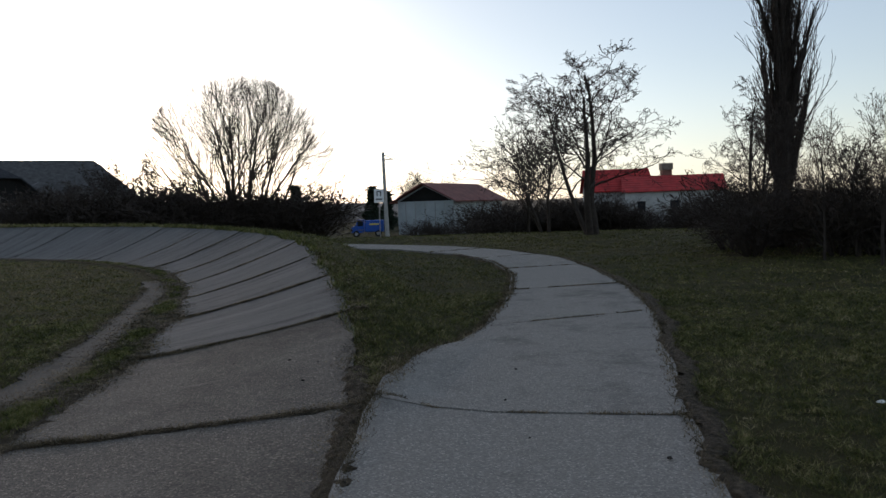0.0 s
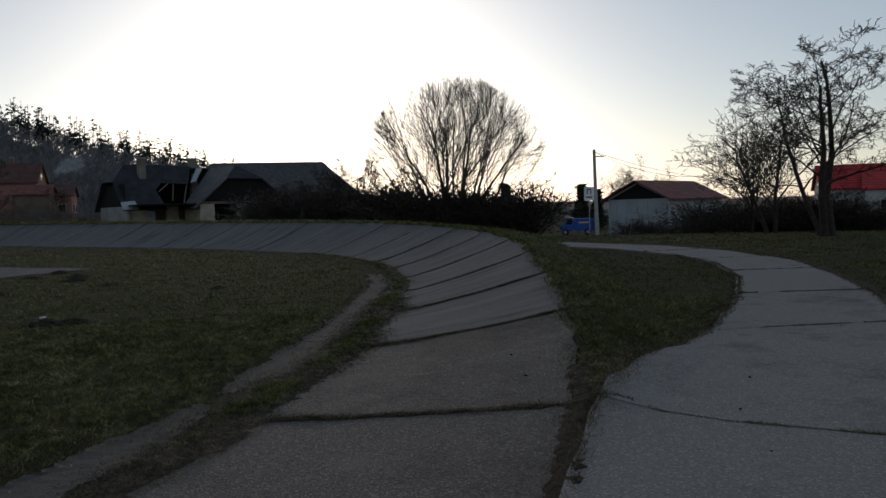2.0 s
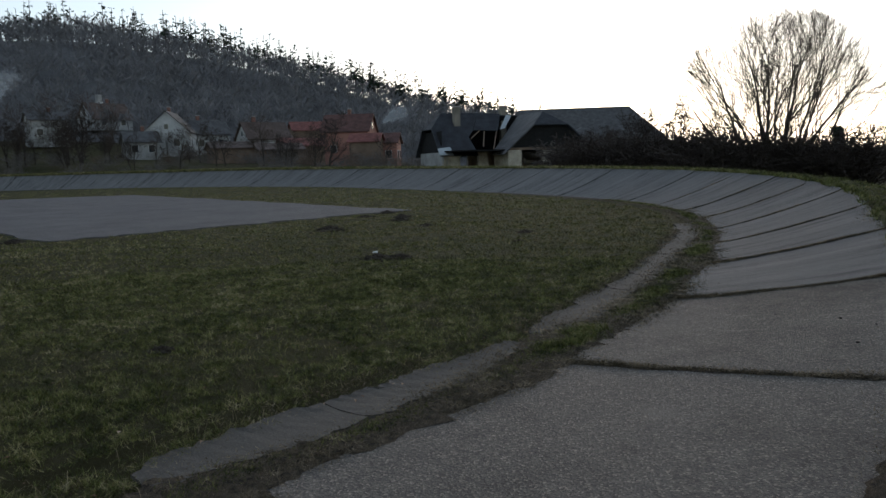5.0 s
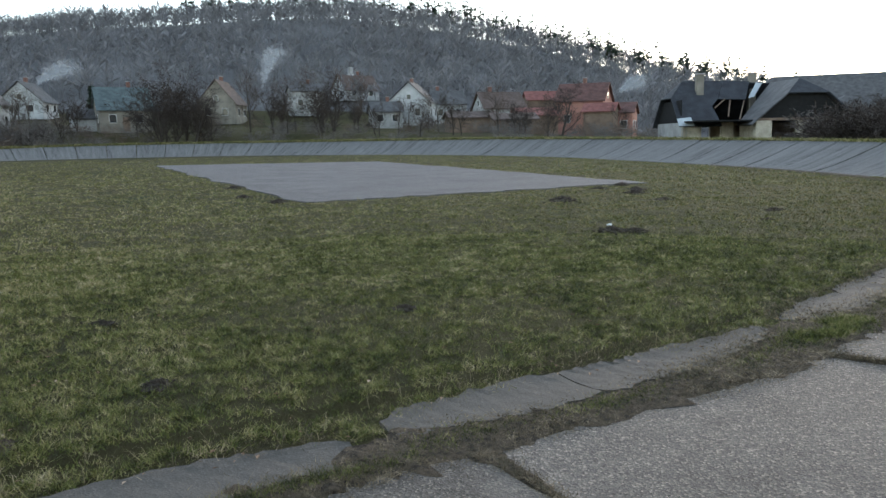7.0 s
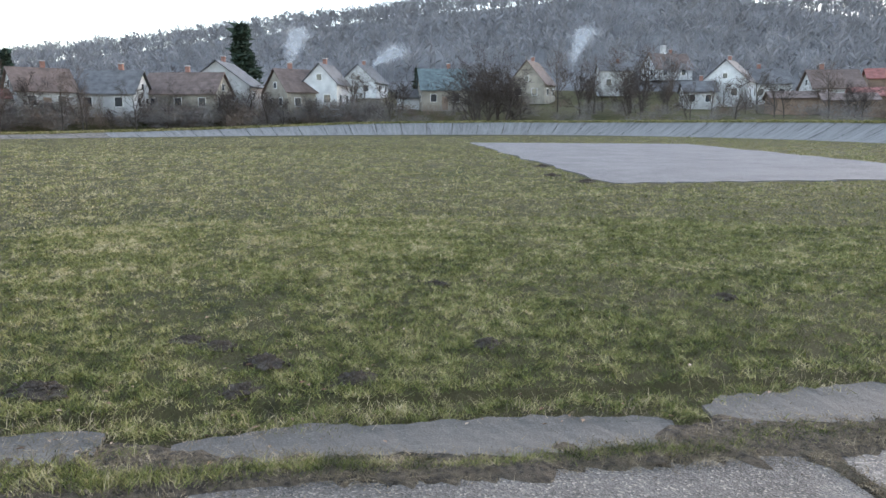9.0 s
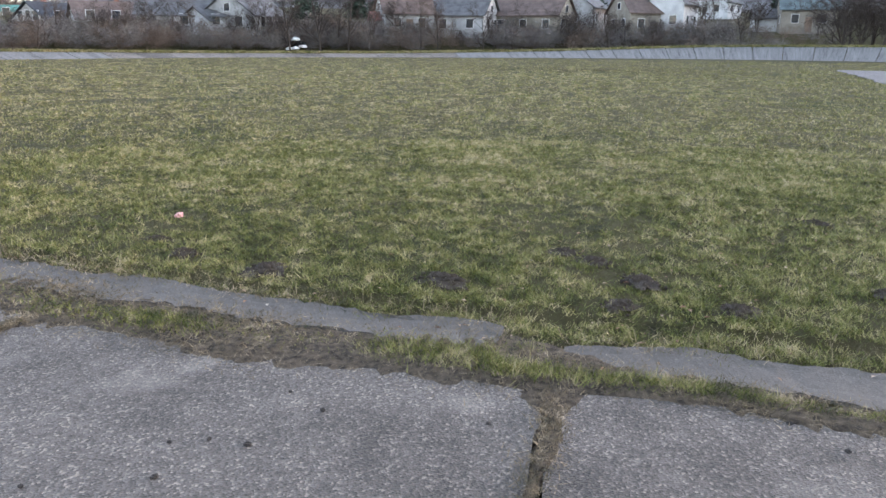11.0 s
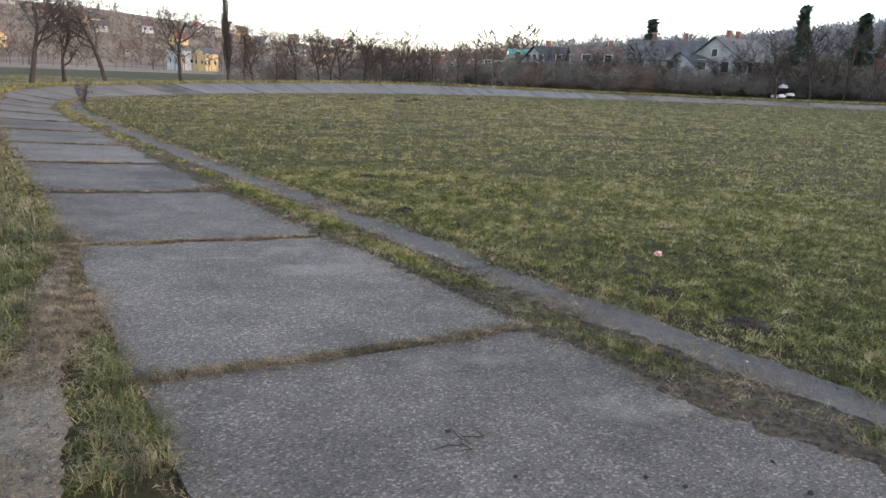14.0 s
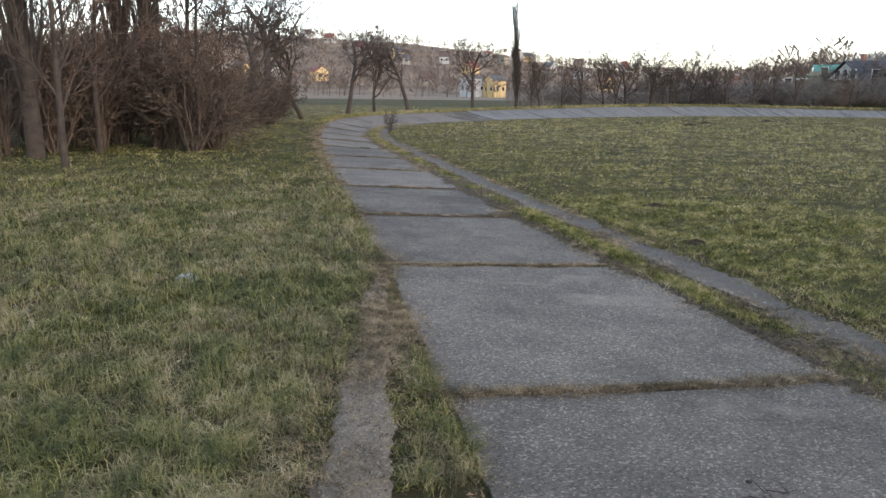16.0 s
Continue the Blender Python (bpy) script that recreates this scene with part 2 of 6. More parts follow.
M = {
    "slab": concrete("weathered_concrete", (0.070, 0.061, 0.051), (0.174, 0.152, 0.129), 0.95, worn=0.3,
                     spots=((-3.45, -2.70, .22, .11, -.25, 2.0, .42), (-3.26, -1.33, .14, .17, 0, 2.0, .3), (-3.66, -5.88, .54, .20, -.40, 5.0, .3), (-3.1, -6.6, .5, .06, -.4, 2.0, .25), (-2.1, 6.6, .3, .03, .25, 2.0, .5), (-2.3, 7.2, .25, .025, .3, 2.0, .5))),
    "path": concrete("path_concrete", (0.086, 0.079, 0.070), (0.258, 0.239, 0.215), 0.55, 0.7, worn=.25, rough=.4),
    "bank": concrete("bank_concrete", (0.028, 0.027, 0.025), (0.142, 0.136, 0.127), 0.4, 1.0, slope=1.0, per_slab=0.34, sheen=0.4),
    "gutter": concrete("gutter_concrete", (0.028, 0.024, 0.020), (0.092, 0.081, 0.068), 0.3, 1.0, rough=0.25, spots=((-4.0, -1.58, .3, .12, 0, 2.0, .6),)),
    "pad": concrete("pad_asphalt", (0.106, 0.099, 0.095), (0.162, 0.151, 0.146), 0.3, 0.4),
    "turf": turf("turf", ((0.006, 0.008, 0.003), (0.066, 0.074, 0.022)), (0.066, 0.056, 0.025), (0.016, 0.012, 0.008)),
    "grass": blades("grass_blades", ((0.18, (0.029, 0.033, 0.007)), (0.84, (0.42, 0.345, 0.195)), (0.40, (0.118, 0.129, 0.027)), (0.58, (0.226, 0.198, 0.074)))),
    "verge": blades("verge_blades", ((0.18, (0.036, 0.042, 0.010)), (0.82, (0.40, 0.325, 0.19)), (0.42, (0.118, 0.122, 0.030)), (0.60, (0.235, 0.195, 0.080)))),
    "straw": blades("dry_straw", ((0.2, (0.10, 0.08, 0.04)), (0.85, (0.40, 0.32, 0.19)), (0.5, (0.20, 0.155, 0.08)))),
    "weeds": blades("strip_weeds", ((0.22, (0.062, 0.052, 0.028)), (0.80, (0.35, 0.275, 0.18)), (0.48, (0.175, 0.130, 0.075)))),
    "litter": plain("dead_grass_dirt", (0.088, 0.067, 0.044), 1.0, var=0.9, scale=24, bump=1.0),
    "gravel": concrete("worn_dirt", (0.068, 0.053, 0.038), (0.185, 0.148, 0.110), 0.5, 1.4),
    "pebble": plain("grey_pebbles", (0.115, 0.098, 0.078), .95, var=.7, scale=30),
    "soil": plain("dark_soil", (0.05, 0.038, 0.027), 1.0, var=0.5, scale=9, bump=1.0),
    "bark": plain("dark_bark", (0.052, 0.041, 0.033), 0.95, var=0.4, scale=6, bump=0.6),
    "bark_warm": plain("brown_bark", (0.085, 0.062, 0.046), 0.95, var=0.4, scale=6, bump=0.6),
    "bark_pale": plain("pale_bark", (0.20, 0.18, 0.155), 0.95, var=0.35, scale=5, bump=0.5),
    "twig": plain("twigs", (0.050, 0.038, 0.030), 0.95, var=0.3, scale=4),
    "twig_warm": plain("warm_twigs", (0.078, 0.056, 0.041), 0.95, var=0.3, scale=4),
    "needle": plain("pine_needles", (0.028, 0.042, 0.026), 0.9, var=0.5, scale=2),
    # far woods lightened to pale grey: distance haze put into the colour
    "wood_hazed": plain("hazed_bare_woods", (0.165, 0.158, 0.158), 1.0, var=0.4, scale=0.2),
    "wood_warm": plain("brown_bare_woods", (0.115, 0.086, 0.068), 1.0, var=0.45, scale=0.1),
    "hill": plain("leaf_littered_slope", (0.15, 0.105, 0.068), 1.0, var=0.5, scale=0.05),
    # scrub colours for far bushes: twig tones lightened to carry haze
    "scrub_grey_hazed": plain("hazed_grey_scrub", (0.150, 0.132, 0.118), 1.0, var=0.5, scale=.4),
    "scrub_brown_hazed": plain("hazed_brown_scrub", (0.150, 0.112, 0.085), 1.0, var=0.5, scale=.4),
    # west hillside floor, its base greyed and lightened to imitate haze
    "hill_west": plain("hazed_hillside_floor", (0.12, 0.116, 0.112), 1.0, var=0.45, scale=0.05),
}


# ---- mesh helpers ----
def mesh_from(name, verts, faces, mats=(), smooth=False):
    me = bpy.data.meshes.new(name)
    me.from_pydata([tuple(map(float, v)) for v in verts], [], [tuple(map(int, q)) for q in faces])
    for m in mats:
        me.materials.append(m)
    if smooth:
        me.shade_smooth()
    me.update()
    return me


def mesh_np(name, V, F, mat, smooth=False):
    """A mesh from numpy arrays: V (n, 3), F (m, k) with k corners a face."""
    me = bpy.data.meshes.new(name)
    k = F.shape[1]
    me.vertices.add(len(V))
    me.vertices.foreach_set("co", V.astype(np.float32).ravel())
    me.loops.add(F.size)
    me.loops.foreach_set("vertex_index", F.astype(np.int32).ravel())
    me.polygons.add(len(F))
    me.polygons.foreach_set("loop_start", np.arange(0, F.size, k, dtype=np.int32))
    me.polygons.foreach_set("loop_total", np.full(len(F), k, dtype=np.int32))
    me.materials.append(mat)
    me.update(calc_edges=True)
    if smooth:
        me.shade_smooth()
    return me


def part(name, bm, material, parent, label=""):
    me = bpy.data.meshes.new(name)
    bm.to_mesh(me)
    bm.free()
    me.materials.append(material)
    ob = new(name, me)
    ob.parent = parent
    if label:
        ob["label"] = label
    return ob


def part_mesh(name, me, parent, label="", kind=""):
    ob = new(name, me)
    ob.parent = parent
    return tagged(ob, label, kind=kind)


def box(bm, x0, x1, y0, y1, z0, z1, m=None):
    vs = [bm.verts.new((x, y, z)) for z in (z0, z1) for y in (y0, y1) for x in (x0, x1)]
    if m is not None:
        for v in vs:
            v.co = m @ v.co
    for q in ((0, 2, 3, 1), (4, 5, 7, 6), (0, 1, 5, 4), (2, 6, 7, 3), (0, 4, 6, 2), (1, 3, 7, 5)):
        bm.faces.new([vs[i] for i in q])
    return vs


def boxed(*args, bevel=0.0):
    bm = bmesh.new()
    box(bm, *args)
    if bevel:
        bmesh.ops.bevel(bm, geom=bm.edges[:], offset=bevel, segments=1, affect="EDGES")
    return bm


def prism(pts, y0, y1):
    """A flat outline in x, z pushed along y."""
    bm = bmesh.new()
    a = [bm.verts.new((x, y0, z)) for x, z in pts]
    b = [bm.verts.new((x, y1, z)) for x, z in pts]
    n = len(pts)
    bm.faces.new(a)
    bm.faces.new(b[::-1])
    for i in range(n):
        bm.faces.new((a[i], b[i], b[(i + 1) % n], a[(i + 1) % n]))
    bmesh.ops.recalc_face_normals(bm, faces=bm.faces[:])
    return bm


def thing(name, label, category, m=None, group=""):
    ob = new(name)
    ob.empty_display_size = 0.3
    if m is not None:
        ob.matrix_world = m
    return tagged(ob, label, category, group)


# ---- the plan: the oval's inner edge, bank height and bank width ----
# x, y, crest height, concrete width
OVAL = [(-3.45, 0.0, 0.10, 2.60), (-3.2, 2.6, 0.14, 2.55), (-3.13, 5.2, 0.20, 2.45), (-3.45, 8.4, 0.42, 2.4), (-4.5, 13.0, 0.66, 2.45), (-6.0, 17.7, 0.85, 2.6),
        (-9.0, 23.3, 0.98, 2.8), (-14.1, 28.7, 1.12, 3.0), (-23.2, 34.3, 1.22, 3.1), (-34.0, 39.0, 1.3, 3.2), (-47.0, 44.0, 1.4, 3.2),
        (-62.0, 45.0, 1.5, 3.2), (-76.0, 42.0, 1.5, 3.2), (-88.0, 35.0, 1.5, 3.2), (-94.0, 25.0, 1.5, 3.2), (-96.0, 12.0, 1.35, 3.0),
        (-93.0, -4.0, 0.8, 2.8), (-86.0, -20.0, 0.45, 2.6), (-75.0, -35.0, 0.4, 2.5), (-61.0, -45.0, 0.55, 2.5), (-46.0, -49.5, 0.72, 2.6),
        (-31.0, -47.0, 0.58, 2.5), (-20.6, -42.2, 0.46, 2.3), (-13.3, -36.4, 0.40, 2.1), (-9.75, -29.5, 0.22, 1.8), (-7.75, -21.7, 0.12, 2.0),
        (-5.9, -13.6, 0.10, 2.12), (-4.65, -7.6, 0.10, 2.3), (-3.9, -4.2, 0.10, 2.45), (-3.58, -2.2, 0.10, 2.55)]


def spline_loop(pts, n_each=60):
    p = np.array(pts, float)
    out = []
    for i in range(len(p)):
        a, b, c, d = p[i - 1], p[i], p[(i + 1) % len(p)], p[(i + 2) % len(p)]
        t = np.linspace(0, 1, n_each, endpoint=False)[:, None]
        out.append(0.5 * (2 * b + (c - a) * t + (2 * a - 5 * b + 4 * c - d) * t ** 2 + (3 * b - a - 3 * c + d) * t ** 3))
    return np.vstack(out)


_dense = spline_loop(OVAL)
_step = np.hypot(*np.diff(np.vstack([_dense, _dense[:1]])[:, :2], axis=0).T)
_arc = np.concatenate([[0], np.cumsum(_step)])
LENGTH = float(_arc[-1])


def station(s):
    """Inner-edge point, outward normal, crest height and width at arc length s."""
    s = np.asarray(s, float) % LENGTH
    closed = np.vstack([_dense, _dense[:1]])
    v = np.stack([np.interp(s, _arc, closed[:, k]) for k in range(4)], -1)
    a = np.stack([np.interp((s + 0.6) % LENGTH, _arc, closed[:, k]) for k in range(2)], -1)
    b = np.stack([np.interp((s - 0.6) % LENGTH, _arc, closed[:, k]) for k in range(2)], -1)
    d = a - b
    d /= np.linalg.norm(d, axis=-1, keepdims=True)
    return v[..., :2], np.stack([d[..., 1], -d[..., 0]], -1), v[..., 2], v[..., 3]


# how far off the oval's outer side lies, by angle
_out = _dense[(_dense[:, 0] < -12)]
_keep = _out[np.hypot(_out[:, 0], _out[:, 1]) > 36]
_keep_az = np.degrees(np.arctan2(-_keep[:, 0], _keep[:, 1]))
_rim_az = np.sort(_keep_az)
_rim_d = np.hypot(_keep[:, 0], _keep[:, 1])[np.argsort(_keep_az)]


def smooth01(t):
    t = np.clip(t, 0, 1)
    return t * t * (3 - 2 * t)


# how high the skyline of the land stands, as a slope, by the angle to the left of +y
SKYLINE = [(-180, .05), (-150, .02), (-60, .004), (0, .004), (20, .012), (30, .03), (33, .045), (40, .07), (48, .108), (56, .135), (62, .148), (68, .143), (75, .134),
           (79, .128), (83, .118), (91, .100), (97, .082), (105, .062), (112, .045), (120, .03), (130, .018), (137, .014), (142, .027),
           (147, .034), (152, .048), (158, .058), (165, .063), (172, .068), (180, .06)]


def land(x, y):
    """The land outside the oval: flat by the road, a rise to the village in the west, wooded hills behind."""
    x, y = np.asarray(x, float), np.asarray(y, float)
    d = np.hypot(x, y)
    az = np.degrees(np.arctan2(-x, y))
    north = np.interp(az, [-70, -50, 18, 30], [0, 1, 1, 0])
    g = 0.12 - 1.25 * north * smooth01((d - 36) / 26)
    west = np.interp(az, [35, 50, 125, 142], [0, 1, 1, 0])
    rim = np.interp(az, _rim_az, _rim_d)
    g = g + west * (np.interp(az, [45, 70], [1.3, 2.9]) * smooth01((d - rim - 6) / 15) + np.interp(az, [45, 60, 75, 90], [.03, .04, .09, .11]) * np.clip(d - rim - 20, 0, 40))
    far = np.interp(az, [-180, 60, 90, 130, 142, 180], [600, 280, 340, 430, 600, 600])
    top = far * np.interp(az, [p[0] for p in SKYLINE], [p[1] for p in SKYLINE]) + 1.6
    k = (d - 0.45 * far) / (0.55 * far)
    return g + np.clip(top - g, 0, None) * smooth01(k) * (1 + 0.0 * d)


_s_tab = np.arange(0, LENGTH, 0.25)
_p_tab, _n_tab, _h_tab, _w_tab = station(_s_tab)


def to_oval(x, y):
    """Arc length and distance outwards from the inner edge."""
    x, y = np.atleast_1d(np.asarray(x, float)), np.atleast_1d(np.asarray(y, float))
    s, u = np.empty(len(x)), np.empty(len(x))
    for i in range(0, len(x), 4000):
        dx = x[i:i + 4000, None] - _p_tab[None, :, 0]
        dy = y[i:i + 4000, None] - _p_tab[None, :, 1]
        j = np.argmin(dx * dx + dy * dy, axis=1)
        r = np.arange(len(j))
        s[i:i + 4000] = _s_tab[j]
        u[i:i + 4000] = dx[r, j] * _n_tab[j, 0] + dy[r, j] * _n_tab[j, 1]
    return s, u


def profile(u, h, w, g):
    """Height across the bank: field, concrete, grassy crest, land outside."""
    z = np.where(u <= 0, np.where(u < -0.99, 0.035, 0.0), h * np.clip(u / w, 0, 1) ** 1.25)
    over = u - w
    crest = h + 0.06 * smooth01(over / 0.4)
    return np.where(over > 0, crest + (g - crest) * smooth01((over - 0.65 * h) / (0.25 + 1.9 * h)), z)


def ground_z(x, y):
    s, u = to_oval(x, y)
    _, _, h, w = station(s)
    return profile(u, h, w, land(np.atleast_1d(x), np.atleast_1d(y)))


def gz(x, y):
    return float(ground_z([x], [y])[0])


# ---- ground: one sheet from the field's middle to the horizon ----
def build_ground():
    n = 560
    s = np.arange(n) * LENGTH / n
    p, nr, h, w = station(s)
    mid = np.array([-50.0, -1.0])
    rings = []
    for k in np.linspace(0.0004, 1.0, 26):
        q = mid + (p - 1.7 * nr - mid) * k
        rings.append(np.column_stack([q, np.full(n, 0.035)]))
    for u, zz in ((-1.3, .035), (-1.02, .03), (-0.95, -.004), (-0.5, -.004), (0.02, .004)):
        q = p + nr * u
        rings.append(np.column_stack([q, np.full(n, zz)]))
    for a in (0.06, 0.5, 0.94):
        q = p + nr * (w * a)[:, None]
        rings.append(np.column_stack([q, h * a ** 1.25 - 0.14]))
    for o in [0.02, 0.15, 0.3, 0.5, 0.8, 1.1, 1.4, 1.7, 2.0, 2.4, 2.8, 3.2, 3.6, 4.2, 5, 6, 7, 8, 10, 12, 15, 18, 22, 27, 33, 40, 48, 57, 68, 80, 95, 110, 130, 150, 175, 200,
              230, 260, 290, 320, 360, 400, 450, 500, 560, 640, 800, 1200, 2000, 4000]:
        q = p + nr * (w + o)[:, None]
        rings.append(np.column_stack([q, profile(w + o, h, w, land(q[:, 0], q[:, 1]))]))
    V = np.vstack(rings)
    jit = np.random.RandomState(3).uniform(-0.012, 0.012, len(V))
    V[:, 2] += np.where((np.arange(len(V)) < 26 * n) | (np.arange(len(V)) > 35 * n), jit, 0) * (np.hypot(V[:, 0], V[:, 1]) < 60)
    i = np.arange(n)
    F = []
    for r in range(len(rings) - 1):
        a, b = r * n + i, r * n + (i + 1) % n
        F.append(np.column_stack([a, b, b + n, a + n]))
    V = np.vstack([V, [[mid[0], mid[1], 0]]])
    me = mesh_np("ground", V, np.vstack(F), M["turf"], True)
    me.materials.append(M["hill"])
    me.materials.append(M["hill_west"])
    C = V[np.vstack(F)[:, 0]]
    d, az = np.hypot(C[:, 0], C[:, 1]), np.degrees(np.arctan2(-C[:, 0], C[:, 1]))
    me.polygons.foreach_set("material_index", np.where(d > 150, np.where((az > 0) & (az < 129), 2, 1), 0).astype(np.int32))
    return tagged(new("ground", me), "short winter grass with straw patches and bare soil", "ground", kind="structure")


ground = build_ground()

# ---- the track: concrete slabs, each with its own joint ----
SLAB = 3.08
S0 = float(to_oval([-3.15], [5.25])[0][0])       # a joint lies here
track = tagged(new("track"), "banked oval track of weathered concrete slabs", "track", kind="structure")
rng = np.random.RandomState(11)


def slab_mesh(s0, s1, seed):
    """One slab: a curved plate with worn edges and thickness."""
    r = np.random.RandomState(seed)
    ns, nu = 13, 11
    h0 = float(station(s0)[2])
    gap = 0.026 if h0 < 0.5 else 0.028
    us = np.linspace(0.0, 1.0, nu)
    V = []
    lift = r.uniform(-0.008, 0.012)
    for a in us:
        rag = r.uniform(-0.035, 0.035, ns) if a in (0.0, 1.0) else np.zeros(ns)
        if a in (0.0, 1.0):                 # corners broken off
            rag[0] += (1 - 2 * a) * r.uniform(0, .1)
            rag[-1] += (1 - 2 * a) * r.uniform(0, .1)
        ss = np.linspace(s0 + gap + r.uniform(-.015, .035), s1 - gap + r.uniform(-.035, .015), ns)
        p, nr, h, w = station(ss)
        q = p + nr * (w * a + rag)[:, None]
        z = h * a ** 1.25 + lift + 0.012
        V.append(np.column_stack([q, z]))
    top = np.vstack(V)
    low = top - [0, 0, 0.12]
    # edge worn down a little
    edge = np.zeros((nu, ns), bool)
    edge[0], edge[-1], edge[:, 0], edge[:, -1] = True, True, True, True
    F = []
    for i in range(nu - 1):
        for j in range(ns - 1):
            a = i * ns + j
            F.append((a, a + 1, a + ns + 1, a + ns))
    loop = [j for j in range(ns)] + [i * ns + ns - 1 for i in range(1, nu)] + [(nu - 1) * ns + j for j in range(ns - 2, -1, -1)] + [i * ns for i in range(nu - 2, 0, -1)]
    base = nu * ns
    for i, a in enumerate(loop):
        b = loop[(i + 1) % len(loop)]
        F.append((b, a, base + a, base + b))
    return np.vstack([top, low]), F


count = int(round(LENGTH / SLAB))
SLAB = LENGTH / count
for i in range(count):
    V, F = slab_mesh(S0 + i * SLAB, S0 + (i + 1) * SLAB, i)
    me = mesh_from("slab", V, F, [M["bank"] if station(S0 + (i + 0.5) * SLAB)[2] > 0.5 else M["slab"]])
    span = np.tile(np.linspace(0, SLAB, 13), 22)
    run = np.tile(np.repeat(np.linspace(0, 1, 11) * float(station(S0 + i * SLAB)[3]), 13), 2)
    me.attributes.new("along", "FLOAT_VECTOR", "POINT").data.foreach_set("vector", np.column_stack([span, run, np.full(286, i * 3.7)]).astype(np.float32).ravel())
    part_mesh("slab", me, track)

# ---- gutter: a low strip of broken concrete lengths inside the track ----
# along the track from the joint: outer edge, inner edge, as distances from the slabs' inner edge
GUT_S = [-60, -12, -9, -7, -6.55, -6.5, -6.22, -6.2, -4.8, -3.6, -3.55, -3.38, -3.35, -2.6, -1.5, .4, .45, .78, .8, 1.6, 9, 11, 40]
GUT_OUT = [-.42, -.42, -.42, -.45, -.48, -.3, -.3, -.28, -.16, -.2, -.2, -.2, -.40, -.24, -.30, -.46, -.3, -.3, -.52, -.42, -.40, -.46, -.46]
GUT_IN = [-.84, -.82, -.80, -.82, -.74, -.3, -.3, -.56, -.66, -.54, -.2, -.2, -.64, -.82, -.84, -.68, -.3, -.3, -.80, -.90, -.90, -.88, -.88]


def gut_edges(s):
    """Outer and inner edge of the gutter at arc length s; equal where it is broken away."""
    t = (np.asarray(s, float) - S0 + LENGTH / 2) % LENGTH - LENGTH / 2
    return np.interp(t, GUT_S, GUT_OUT), np.interp(t, GUT_S, GUT_IN)


gutter = tagged(new("gutter"), "worn concrete drainage gutter strip beside the track", "gutter", kind="structure")
CRACKS = [-46, -41.5, -37, -32.4, -27.9, -23.3, -18.8, -14.4, -10.7, -6.55, None, -6.2, -3.6, None, -3.35, -1.9, .4, None, .8, 2.3, 3.6, 4.9, 6.1, 7.4, 9.2, 11.4, 13.8]
for a, b in zip(CRACKS[:-1], CRACKS[1:]):
    if a is None or b is None:
        continue
    r = np.random.RandomState(int(500 + a * 7))
    ns = max(int((b - a) / .06), 16)
    ss = S0 + np.linspace(a + .008, b - .008, ns)
    p, nr, h, w = station(ss)
    o, i_ = gut_edges(ss)
    end = np.minimum(np.arange(ns), np.arange(ns)[::-1]) / 3.0
    pinch = np.clip(1 - end, 0, 1) ** 2 * (.06 if b - a < 5 else .02)
    V = []
    for k in range(6):
        f = k / 5
        u = i_ + pinch + (o - pinch - i_ - pinch) * f
        if k in (0, 5):
            u = u + r.normal(0, .018, ns) + .035 * np.sin(ss * 2.1 + k) + .025 * np.sin(ss * 5.3 + 2 * k)
        q = p + nr * u[:, None]
        V.append(np.column_stack([q, .022 - .016 * math.sin(f * math.pi) + r.normal(0, .0025, ns) + (.004 if k == 0 else 0)]))
    top = np.vstack(V)
    F = [(c * ns + j, c * ns + j + 1, (c + 1) * ns + j + 1, (c + 1) * ns + j) for c in range(5) for j in range(ns - 1)]
    loop = list(range(ns)) + [c * ns + ns - 1 for c in range(1, 6)] + [5 * ns + j for j in range(ns - 2, -1, -1)] + [c * ns for c in (4, 3, 2, 1)]
    F += [(loop[(j + 1) % len(loop)], loop[j], 6 * ns + loop[j], 6 * ns + loop[(j + 1) % len(loop)]) for j in range(len(loop))]
    part_mesh("gutter_length", mesh_from("gutter_length", np.vstack([top, top - [0, 0, 0.1]]), F, [M["gutter"]]), gutter)

# ---- the pad in the field ----
PAD = [(-57.0, 15.0), (-49.0, 28.7), (-17.4, 20.4), (-18.3, 8.2)]


def plate(outline, lift, thick, div=14, ragged=0.0, seed=0, follow=True):
    """A plate over the ground inside a four-sided outline."""
    r = np.random.RandomState(seed)
    a, b, c, d = [np.array(p, float) for p in outline]
    t = np.linspace(0, 1, div + 1)
    V = []
    for v in t:
        for u in t:
            q = (a * (1 - u) + b * u) * (1 - v) + (d * (1 - u) + c * u) * v
            if u in (0.0, 1.0) or v in (0.0, 1.0):
                q = q + r.uniform(-ragged, ragged, 2)
            V.append(q)
    V = np.array(V)
    z = (ground_z(V[:, 0], V[:, 1]) if follow else np.zeros(len(V))) + lift
    top = np.column_stack([V, z])
    m = div + 1
    F = [(i * m + j, i * m + j + 1, (i + 1) * m + j + 1, (i + 1) * m + j) for i in range(div) for j in range(div)]
    loop = list(range(m)) + [i * m + div for i in range(1, m)] + [div * m + j for j in range(div - 1, -1, -1)] + [i * m for i in range(div - 1, 0, -1)]
    n = len(top)
    F += [(loop[(i + 1) % len(loop)], loop[i], n + loop[i], n + loop[(i + 1) % len(loop)]) for i in range(len(loop))]
    return np.vstack([top, top - [0, 0, thick]]), F


V, F = plate(PAD, 0.065, 0.1, 24, 0.22, 4, False)
tagged(new("asphalt_pad", mesh_from("asphalt_pad", V, F, [M["pad"]])), "pale grey asphalt rectangle let into the grass field", "asphalt pad", kind="structure")

